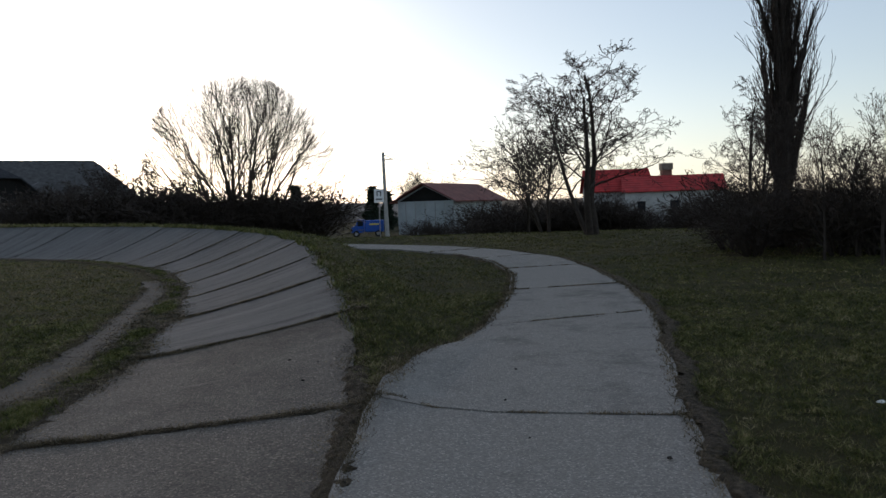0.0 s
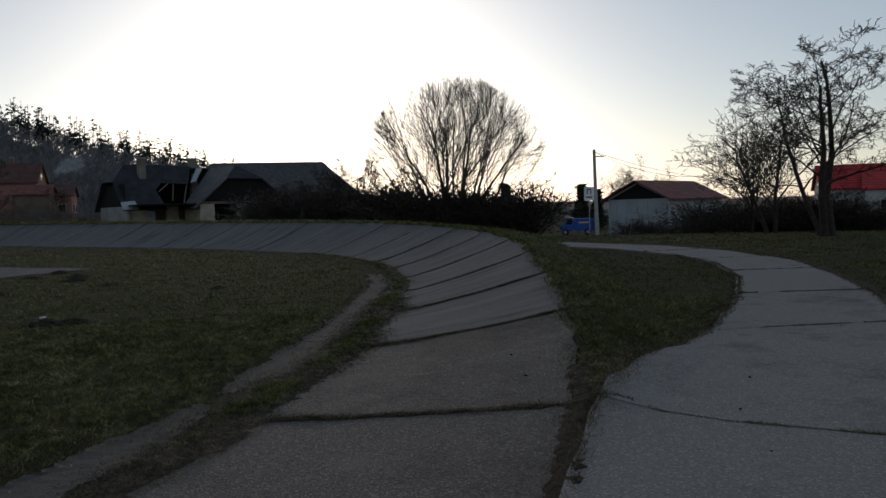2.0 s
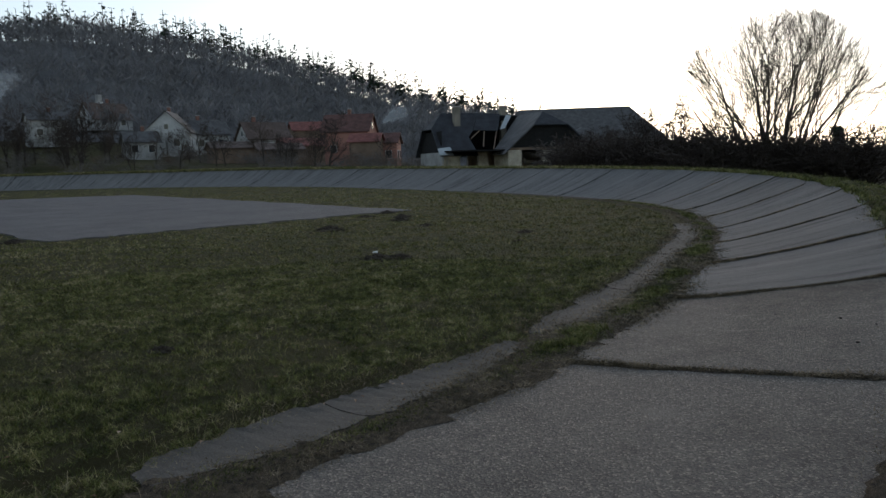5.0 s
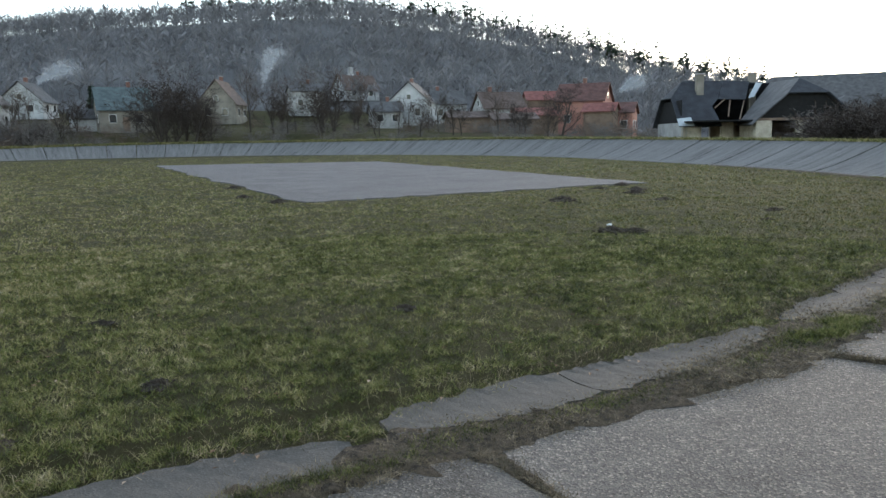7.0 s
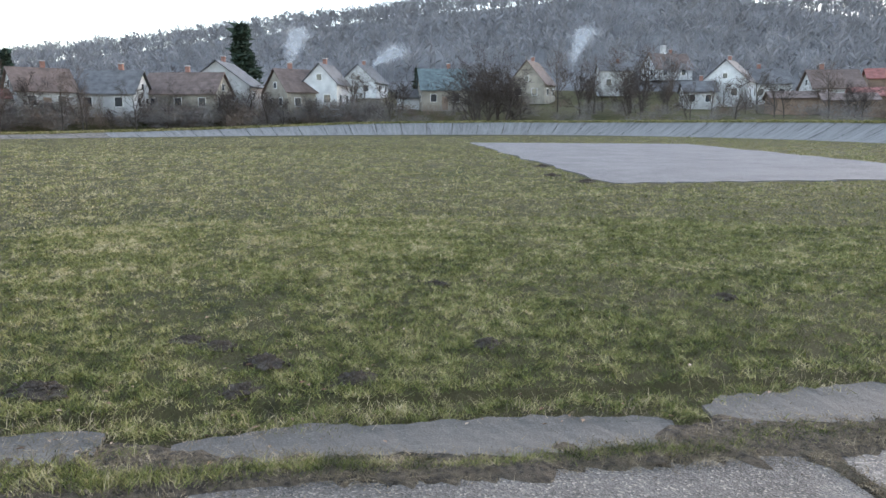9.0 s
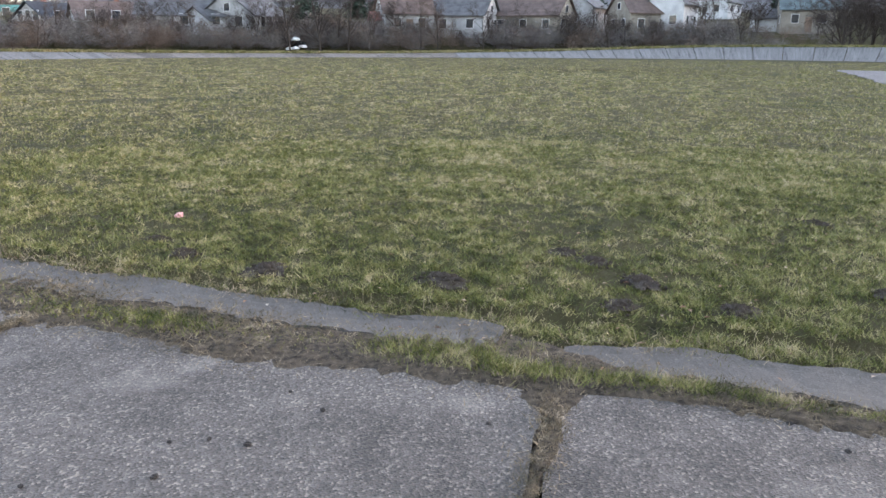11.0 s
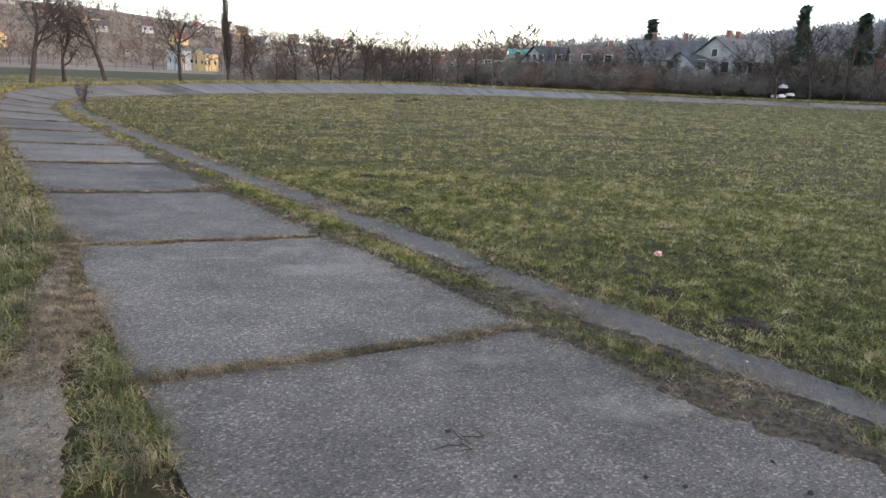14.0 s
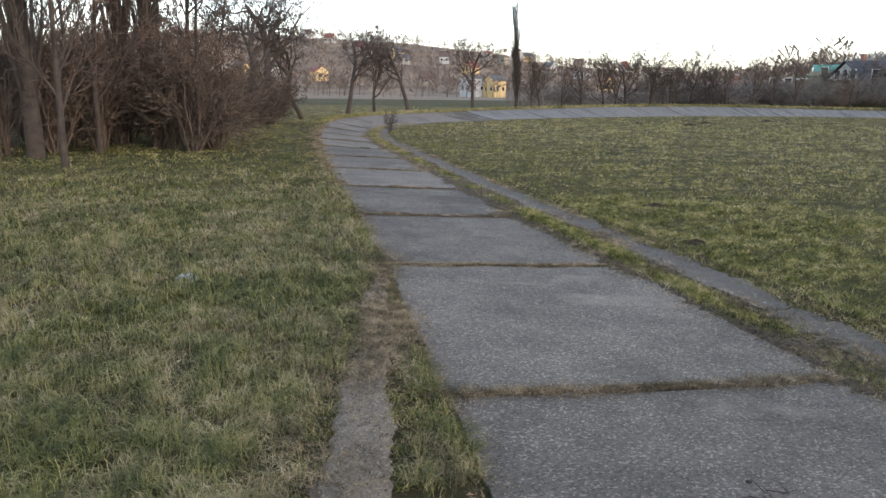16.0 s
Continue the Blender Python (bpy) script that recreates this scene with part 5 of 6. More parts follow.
def slope(name, pts, mat, thick=.12):
    """A roof plane from its corners."""
    bm = bmesh.new()
    top = [bm.verts.new(p) for p in pts]
    n = (Vector(pts[1]) - Vector(pts[0])).cross(Vector(pts[2]) - Vector(pts[0])).normalized() * thick
    low = [bm.verts.new(Vector(p) - n) for p in pts]
    bm.faces.new(top)
    bm.faces.new(low[::-1])
    for i in range(len(pts)):
        j = (i + 1) % len(pts)
        bm.faces.new((top[i], low[i], low[j], top[j]))
    bmesh.ops.recalc_face_normals(bm, faces=bm.faces[:])
    return part(name, bm, mat, ruin)


slope("roof_slope", [(-5.4, -.4, EV - .35), (-2.0, -.4, 5.35), (0, 1.7, RG), (0, 8.5, RG), (-5.4, 3.2, EV - .35)], RF["grey"])
slope("roof_slope", [(5.4, -.4, EV - .35), (5.4, 13, EV - .35), (0, 13, RG), (0, 1.7, RG), (2.0, -.4, 5.35)], RF["slate"])
slope("half_hip", [(-2.0, -.4, 5.35), (2.0, -.4, 5.35), (0, 1.7, RG)], RF["slate"])
# the long body, its roof broken in the middle
slope("roof_slope", [(-11.0, 3.5, EV - .35), (-6.7, 3.5, EV - .35), (-7.1, 5.5, 4.4), (-6.2, 6.4, 5.2), (-5.0, 8.5, RG + .3), (-9.3, 8.5, RG + .3), (-11.0, 6.6, 5.3)], RF["slate"])
slope("roof_slope", [(-6.2, 6.3, 5.15), (-3.4, 6.2, 5.05), (-2.2, 8.5, RG + .2), (-5.0, 8.5, RG + .3)], RF["slate"])
slope("roof_slope", [(-11.0, 13.4, EV - .35), (-11.0, 10.4, 5.3), (-9.3, 8.5, RG + .3), (0, 8.5, RG), (0, 13.4, EV - .35)], RF["slate"])
slope("half_hip", [(-11.0, 6.6, 5.3), (-9.3, 8.5, RG + .3), (-11.0, 10.4, 5.3)], RF["slate"])
slope("pale_sheet", [(-11.05, 3.45, EV - .33), (-9.5, 3.45, EV - .33), (-9.6, 4.4, 3.3), (-11.05, 4.2, 3.15)], W["sheet"], .05)
slope("valley_sheet", [(-3.0, 6.6, 5.2), (-2.4, 6.6, 5.35), (-.9, 8.4, 6.8), (-1.5, 8.5, 6.9)], W["sheet"], .04)
part("gable_boarding", boxed(-10.55, -10.45, 4.6, 12.4, EV + .1, 5.0), W["black"], ruin)
part("end_wall", boxed(-10.5, -10.0, 4.0, 13.0, 0, EV, bevel=.03), W["pale"], ruin)
for x0, x1 in ((-10.5, -8.6), (-6.6, -5.4)):
    part("stone_pier", boxed(x0, x1, 4.0, 4.5, 0, EV, bevel=.04), W["stone"], ruin)
part("sill_wall", boxed(-8.6, -6.6, 4.0, 4.4, 0, .9), W["stone"], ruin)
for a, b in (((-6.9, 5.2, 4.2), (-5.0, 6.8, 5.4)), ((-5.8, 4.4, 3.3), (-4.6, 7.2, 5.6)), ((-4.7, 4.2, 3.0), (-3.2, 7.0, 5.3))):
    V, F = tubes([(Vector(a), Vector(b), .09, .08, 0)], 4)
    part_mesh("rafter", mesh_np("rafter", V, F, W["brown"]), ruin)
for cx, cy, zt in ((-7.9, 7.2, 7.7), (-1.6, 9.3, 7.9)):
    c = part("chimney", boxed(cx - .35, cx + .35, cy - .35, cy + .35, 3.0, zt, bevel=.02), W["cream"], ruin)
    part("chimney_cap", boxed(cx - .42, cx + .42, cy - .42, cy + .42, zt, zt + .12), W["grey"], c)

# ---- pole with sign, wires ----
pole = thing("utility_pole", "concrete utility pole with a small bracket", "utility pole", Matrix.Translation((-5.0, 71.8, -1.2)))
V, F = tubes([(Vector((0, 0, 0)), Vector((-.15, 0, 7.9)), .22, .13, 0)], 10)
part_mesh("shaft", mesh_np("shaft", V, F, plain("pole_concrete", (.42, .40, .37), .85, var=.15), True), pole)
part("bracket", boxed(-.1, .75, -.05, .05, 7.2, 7.3), W["grey"], pole)
sign = thing("road_sign", "white square roadside sign with a dark pictogram", "sign", Matrix.Translation((-5.65, 71.6, -1.2)))
part("post", boxed(-.04, .04, .02, .1, 0, 4.5), W["grey"], sign)
part("panel", boxed(-.45, .45, -.03, .02, 3.25, 4.5, bevel=.01), plain("sign_white", (.85, .85, .84), .5, var=.05), sign, "white sign panel")
SIGNBLACK = plain("sign_black", (.02, .02, .022), .6, var=.05)
for q in ((-.2, -.12, 3.85, 4.3), (.12, .2, 3.85, 4.3), (-.2, .2, 4.24, 4.32), (-.28, .28, 3.5, 3.62)):
    part("pictogram_bar", boxed(q[0], q[1], -.045, -.032, q[2], q[3]), SIGNBLACK, sign)


def wire(a, b, sag, rad=.018):
    a, b = Vector(a), Vector(b)
    pts = [a.lerp(b, k / 14) - Vector((0, 0, sag * 4 * (k / 14) * (1 - k / 14))) for k in range(15)]
    V, F = tubes([(pts[k], pts[k + 1], rad, rad, 0) for k in range(14)], 4)
    return tagged(new("overhead_wire", mesh_np("overhead_wire", V, F, SIGNBLACK)), "thin black overhead wire", "wire", "overhead wires")


wire((-5.15, 71.8, 6.5), (16, 86, 3.6), 1.2)
wire((-5.15, 71.8, 6.5), (5.0, 80, 4.2), .8)


# ---- small blue truck ----
def truck():
    blue, tyre = plain("blue_paint", (.03, .10, .42), .35, var=.1), plain("tyre_rubber", (.02, .02, .02), .9, var=.2)
    root = thing("blue_truck", "small old blue delivery truck parked by the road", "truck", Matrix.Translation((-6.9, 72.6, -1.12)) @ Matrix.Rotation(radians(3), 4, "Z"))
    body = part("cargo_body", boxed(-.25, 1.55, -.65, .65, .45, 1.55, bevel=.06), blue, root)
    part("cab", prism([(-1.5, .4), (-.3, .4), (-.3, 1.6), (-.85, 1.62), (-1.15, 1.05), (-1.5, .95)], -.62, .62), blue, root)
    part("side_window", prism([(-.95, 1.02), (-.4, 1.02), (-.4, 1.48), (-.82, 1.5)], -.635, -.622), GLASS, root, "dark side window")
    part("lettering_bar", boxed(.2, 1.1, -.665, -.652, 1.1, 1.25), plain("yellow_paint", (.7, .55, .1), .5, var=.1), body)
    for x in (-1.05, 1.0):
        for y in (-.6, .6):
            bm = bmesh.new()
            bmesh.ops.create_cone(bm, segments=20, radius1=.3, radius2=.3, depth=.18, cap_ends=True, matrix=Matrix.Translation((x, y, .3)) @ Matrix.Rotation(radians(90), 4, "X"))
            wh = part("wheel", bm, tyre, root)
            bm = bmesh.new()
            bmesh.ops.create_cone(bm, segments=14, radius1=.16, radius2=.16, depth=.2, cap_ends=True, matrix=Matrix.Translation((x, y, .3)) @ Matrix.Rotation(radians(90), 4, "X"))
            part("rim", bm, W["grey"], wh)
    part("headlight", boxed(-1.53, -1.5, -.5, -.32, .6, .76), W["white"], root)
    part("bumper", boxed(-1.6, -1.48, -.62, .62, .35, .47, bevel=.02), W["grey"], root)


truck()


# ---- smoke from the village chimneys ----
def smoke_mat():
    m = bpy.data.materials.new("wood_smoke")
    m.use_nodes = True
    N, L = m.node_tree.nodes, m.node_tree.links
    b = N["Principled BSDF"]
    b.inputs["Base Color"].default_value = (.75, .77, .8, 1)
    b.inputs["Roughness"].default_value = 1
    b.inputs["Alpha"].default_value = .055
    return m


SMOKE = smoke_mat()


def smoke(az, d, z, rise, drift, width, seed):
    """A plume of fine translucent flecks, drifting to one side as it climbs."""
    r = np.random.RandomState(seed)
    n = 1500
    t = r.uniform(0, 1, n) ** .8
    c, s_ = math.cos(radians(az)), math.sin(radians(az))
    along = drift * t ** 1.4 + r.normal(0, 1, n) * (.12 + width * t)
    deep = r.normal(0, 1, n) * (.12 + width * t)
    base = np.column_stack([-d * s_ + along * c - deep * s_, d * c + along * s_ + deep * c, z + rise * t ** .8 + r.normal(0, 1, n) * (.1 + width * .7 * t)])
    size = (.10 + .34 * t)[:, None, None]
    V = base[:, None, :] + r.normal(0, 1, (n, 3, 3)) * size
    ob = new("smoke_plume", mesh_np("smoke_plume", V.reshape(-1, 3), np.arange(3 * n).reshape(-1, 3), SMOKE))
    ob.visible_shadow = False
    return tagged(ob, "thin pale smoke rising from a village chimney", "smoke", kind="stuff")


for args in ((67.6, 150, 10.5, 8, 2.5, 1.0, 1), (82.0, 150, 11.5, 3.5, 5.0, .9, 2), (41.9, 150, 9.5, 2.5, 4.0, .8, 3), (88.0, 130, 9.0, 7, 2.0, 1.0, 4)):
    smoke(*args)

# ---- grass, weeds and straw: real blades, thick by the track and thinner away from it ----
def inside_path(x, y):
    """Whether a point lies on the footpath."""
    tt = np.linspace(0, 13, 140)
    L0 = np.column_stack([np.interp(tt, np.arange(14), pl[:, k]) for k in (0, 1)])
    R0 = np.column_stack([np.interp(tt, np.arange(14), pr[:, k]) for k in (0, 1)])
    mid, half = (L0 + R0) / 2, np.linalg.norm(R0 - L0, axis=1) / 2
    res = np.zeros(len(x), bool)
    for i in range(0, len(x), 20000):
        dd = np.hypot(x[i:i + 20000, None] - mid[None, :, 0], y[i:i + 20000, None] - mid[None, :, 1])
        res[i:i + 20000] = (dd < half[None, :] * 0.93).any(1)
    return res


def in_pad(x, y):
    """Whether a point lies on the asphalt pad."""
    ok = np.ones(len(x), bool)
    for i in range(4):
        (x0, y0), (x1, y1) = PAD[i], PAD[(i + 1) % 4]
        ok &= (x1 - x0) * (y - y0) - (y1 - y0) * (x - x0) < 0
    return ok


def blade_mesh(name, x, y, z, h, w, seed, mat, lean=0.8):
    """Narrow bent blades, three corners each."""
    r = np.random.RandomState(seed)
    n = len(x)
    a = r.uniform(0, 6.283, n)
    b = r.uniform(0, 6.283, n)
    ln = r.uniform(0.15, lean, n) * h
    p = np.column_stack([x, y, z - 0.004])
    side = np.column_stack([np.cos(a), np.sin(a), np.zeros(n)]) * (w / 2)[:, None]
    tip = p + np.column_stack([np.cos(b) * ln, np.sin(b) * ln, h])
    V = np.empty((n, 3, 3))
    V[:, 0], V[:, 1], V[:, 2] = p - side, p + side, tip
    return mesh_np(name, V.reshape(-1, 3), np.arange(3 * n).reshape(-1, 3), mat)


def clumpy(x, y, seed, scale):
    """A cheap patch pattern between 0 and 1."""
    r = np.random.RandomState(seed)
    v = np.zeros(len(x))
    for k in range(7):
        a, f, ph = r.uniform(0, 6.283), scale * r.uniform(.6, 1.9), r.uniform(0, 6.283)
        v += np.sin((x * math.cos(a) + y * math.sin(a)) * f + ph + 1.5 * np.sin((x * math.sin(a) - y * math.cos(a)) * f * .7 + ph))
    return 1 / (1 + np.exp(-v))


def bent_blades(name, x, y, z, ln, w, seed, mat, droop=1.0):
    """Long blades that rise, bend over and hang: three pieces each."""
    r = np.random.RandomState(seed)
    n = len(x)
    a = r.uniform(0, 6.283, n)
    d = np.column_stack([np.cos(a), np.sin(a), np.zeros(n)])
    side = np.column_stack([-np.sin(a), np.cos(a), np.zeros(n)]) * (w / 2)[:, None]
    b = r.uniform(.3, 1.0, n) * droop
    p0 = np.column_stack([x, y, z - .005])
    up = np.array([0, 0, 1.0])
    p1 = p0 + ln[:, None] * (.42 * up + d * (.22 * b)[:, None])
    p2 = p1 + ln[:, None] * (up * (.26 - .22 * b)[:, None] + d * (.18 + .2 * b)[:, None])
    p3 = p2 + ln[:, None] * (up * (.12 - .34 * b)[:, None] + d * (.12 + .2 * b)[:, None])
    p3[:, 2] = np.maximum(p3[:, 2], z + .003)
    V = np.stack([p0 - side, p0 + side, p1 - side * .85, p1 + side * .85, p2 - side * .5, p2 + side * .5, p3], 1)
    base = (np.arange(n) * 7)[:, None]
    F = np.concatenate([base + np.array([q]) for q in ((0, 1, 3), (0, 3, 2), (2, 3, 5), (2, 5, 4), (4, 5, 6))], 0)
    return mesh_np(name, V.reshape(-1, 3), F, mat)


GRAVEL_S, GRAVEL_A, GRAVEL_B = [-12.4, -11.4, -10.8, -10.0, -9.1, -8.5, -6.4], [.06, .08, .10, .18, .30, .42, .62], [.07, .22, .30, .38, .60, .74, 1.05]


def scatter_grass():
    """Short matted clumps with dark hollows between them in the field; long bent tussocks on the verges."""
    r = np.random.RandomState(61)
    n = 400000
    rad = np.where(np.arange(n) < 250000, np.exp(r.uniform(math.log(2.2), math.log(13), n)), np.exp(r.uniform(math.log(8), math.log(85), n)))
    az = np.radians(r.uniform(-36, 197, n))
    x, y = -rad * np.sin(az), rad * np.cos(az) - 0.4
    s, u = to_oval(x, y)
    _, _, h, w = station(s)
    z = profile(u, h, w, land(x, y))
    t = (s - S0 + LENGTH / 2) % LENGTH - LENGTH / 2
    inner = gut_edges(s)[1]
    ragged = .05 * np.sin(s * 3.1) + .035 * np.sin(s * 9.7) + .03 * np.sin(s * 23) + r.normal(0, .035, n)
    over = u - w
    wedge = (over > -.1) & (over < .5) & (y < 5.7) & (y > -3.6) & (x < 0)
    worn = wedge | (t > -12.4) & (t < -6) & (over > np.interp(t, GRAVEL_S, GRAVEL_A) + r.normal(0, .05, n)) & (over < np.interp(t, GRAVEL_S, GRAVEL_B) + r.normal(0, .06, n))
    bad = ((u > inner - .04 + ragged) & (u < w)) | worn | inside_path(x, y) | in_pad(x, y)
    fine, mid, big = clumpy(x, y, 5, 34.0), clumpy(x, y, 6, 11.0), clumpy(x, y, 8, 1.6)
    lush = .45 * fine + .38 * mid + .17 * big
    near = np.clip((16 - rad) / 12, 0, 1)
    ok = ~bad & (r.uniform(0, 1, n) < np.clip((lush - .35 * near) * 2.9 + .15, 0, 1))
    x, y, z, u, rad, lush, mid, big = [q[ok] for q in (x, y, z, u, rad, lush, mid, big)]
    out = u > 0
    m = len(x)
    vigour = r.uniform(.55, 1.3, m) * (.15 + 1.5 * lush)
    k = 7
    spread = (.016 + .0030 * rad)[:, None]
    X = x[:, None] + r.normal(0, 1, (m, k)) * spread
    Y = y[:, None] + r.normal(0, 1, (m, k)) * spread
    H = ((.026 + .0006 * np.clip(rad, 0, 40)) * vigour)[:, None] * r.uniform(.4, 1.5, (m, k))
    Wd = np.clip(.0010 * rad, .0050, .04)[:, None] * r.uniform(.7, 1.3, (m, k))
    Z = np.repeat((z + .022 * np.clip(lush - .35, 0, 1) * (rad < 20))[:, None], k, 1)
    for name, sel, label in (("field_grass", ~out, "short matted winter grass of the infield"), ("verge_grass", out, "rough low grass of the verges and bank top")):
        tagged(new(name, blade_mesh(name, X[sel].ravel(), Y[sel].ravel(), Z[sel].ravel(), H[sel].ravel(), Wd[sel].ravel(), 7, M["grass" if name == "field_grass" else "verge"], 2.4)), label, "grass", kind="stuff")
    # tussocks of the verge
    sel = out & (rad < 16) & (y < 2)
    for name, pick, lo, hi, mat, label, seed in (("tussock_grass", sel & (mid > .45), .06, .17, M["verge"], "long bent grass in tussocks on the verge", 3), ("dry_tussock_grass", sel & (mid < .62) & (big < .75), .06, .19, M["straw"], "bleached dead grass lying over in the verge", 4)):
        j = np.repeat(np.nonzero(pick)[0], 6)
        jx, jy = x[j] + r.normal(0, .05, len(j)), y[j] + r.normal(0, .05, len(j))
        s2, u2 = to_oval(jx, jy)
        t2 = (s2 - S0 + LENGTH / 2) % LENGTH - LENGTH / 2
        o2 = u2 - station(s2)[3]
        keep = (o2 > .03) & ~((t2 > -12) & (t2 < -6) & (o2 > np.interp(t2, GRAVEL_S, GRAVEL_A) - .1) & (o2 < np.interp(t2, GRAVEL_S, GRAVEL_B) + .05)) & (r.uniform(0, 1, len(j)) < np.where(jy < -2, .8, .3))
        jx, jy, j = jx[keep], jy[keep], j[keep]
        tagged(new(name, bent_blades(name, jx, jy, z[j], r.uniform(lo, hi, len(j)) * (.5 + .8 * mid[j]), np.clip(.0008 * rad[j], .0028, .012), seed, mat, 1.5)), label, "grass", kind="stuff")
    # pale dead stalks caught along the lawn's edge
    q = 900
    s3 = S0 + r.uniform(-13, 6, q)
    p, nr, _, _ = station(s3)
    pos = p + nr * (gut_edges(s3)[1] - np.abs(r.normal(.02, .16, q)))[:, None]
    tagged(new("dead_stalks", bent_blades("dead_stalks", pos[:, 0], pos[:, 1], np.full(q, .03), r.uniform(.06, .17, q), np.full(q, .0032), 5, M["straw"], 1.5)), "pale dead grass stalks along the lawn's edge", "stalks", kind="stuff")


scatter_grass()


def strip_weeds():
    """Grass and dry straw between gutter and track, in the slab joints and along the ragged edges."""
    r = np.random.RandomState(71)

    def lay(name, label, s, u, hmax, mat, lean, seed, hole):
        p, nr, h, w = station(s)
        q = p + nr * u[:, None]
        pick = clumpy(q[:, 0], q[:, 1], seed, 2.6)
        keep = (~inside_path(q[:, 0], q[:, 1]) | (np.abs(u - w) < .12)) & (r.uniform(0, 1, len(s)) < hole + (1 - hole) * pick)
        q, u, h, w, pick = q[keep], u[keep], h[keep], w[keep], pick[keep]
        z = np.where(u > w, profile(u, h, w, land(q[:, 0], q[:, 1])) + .034, np.where(u > 0, h * np.clip(u / w, 0, 1) ** 1.25 + .026, .034))
        rad = np.hypot(q[:, 0], q[:, 1])
        hh = hmax * r.uniform(.2, 1.5, len(u)) * (.45 + .8 * pick)
        tagged(new(name, blade_mesh(name, q[:, 0], q[:, 1], z, hh, np.clip(.0012 * rad, .0045, .03), seed, mat, lean)), label, "weeds", kind="stuff")

    def along(n):
        return S0 + np.where(r.uniform(0, 1, n) < .7, r.uniform(-16, 8, n), r.uniform(-46, 26, n))

    # the grassy ridge, and the gaps where the gutter is broken away
    s = along(90000)
    o, i_ = gut_edges(s)
    c = o * .5 + .02 * np.sin(s * 1.7) + .02 * np.sin(s * 4.3)
    lay("ridge_grass", "low ridge of grass between gutter and slabs", s, c + r.normal(0, 1, len(s)) * np.abs(o) * .19, .034, M["grass"], 1.7, 9, .05)
    # straw lying along its flanks, in the joints and at the outer edge
    S, U = [], []
    s = along(105000)
    o, i_ = gut_edges(s)
    S.append(s), U.append(o * .5 + .03 * np.sin(s * 1.7) + r.choice([-1, 1], len(s)) * np.abs(r.normal(.42, .3, len(s))) * np.abs(o))
    for k in range(-14, 8):
        m = 5600 if -5 < k < 3 else 1500
        t = r.uniform(0, 1, m)
        S.append(S0 + k * SLAB + .02 * np.sin(t * 17 + k) + r.normal(0, 1, m) * (.016 + .045 * clumpy(t * 5, t * 0 + k, 3, 2.0)))
        U.append(t * 2.6)
    m = 34000
    s = S0 + r.uniform(-46, 9, m)
    S.append(s), U.append(station(s)[3] + r.normal(.02, .10, m) + .04 * np.sin(s * 3.7))
    m = 46000
    s = S0 + r.uniform(-12.8, -6.2, m)
    g0, g1 = np.interp(s - S0, GRAVEL_S, GRAVEL_A), np.interp(s - S0, GRAVEL_S, GRAVEL_B)
    S.append(s), U.append(station(s)[3] + np.where(r.uniform(0, 1, m) < .3, g0 * r.uniform(-.2, 1, m), np.where(r.uniform(0, 1, m) < .6, g1 + r.normal(0, .12, m), r.uniform(g0, g1))))
    m = 16000
    s = S0 + r.uniform(-30, 12, m)
    S.append(s), U.append(gut_edges(s)[1] + r.normal(-.02, .07, m))
    lay("joint_weeds", "dry weeds and straw in the joints and gutter edge", np.concatenate(S), np.concatenate(U), .017, M["weeds"], 4.0, 15, .45)
    # tufts in the joints
    S, U = [], []
    for k in range(-12, 6):
        m = 2200
        t = r.uniform(0, 1, m)
        t = t[clumpy(t * 7, t * 0 + 3 * k, 5, 2.2) > .55]
        S.append(S0 + k * SLAB + r.normal(0, .045 if k < 0 else .02, len(t))), U.append(t * 2.6)
    lay("joint_grass", "tufts of dry grass in the slab joints", np.concatenate(S), np.concatenate(U), .022, M["weeds"], 1.8, 23, .3)


strip_weeds()


# dirt under the weeds: between gutter and track, and raised along the slab joints
def dirt_sheet(name, label, rows, mat):
    n = len(rows[0])
    V = np.vstack(rows)
    i = np.arange(n - 1)
    F = np.vstack([np.column_stack([k * n + i, k * n + i + 1, (k + 1) * n + i + 1, (k + 1) * n + i]) for k in range(len(rows) - 1)])
    return tagged(new(name, mesh_np(name, V, F, mat, True)), label, "dirt", kind="structure")


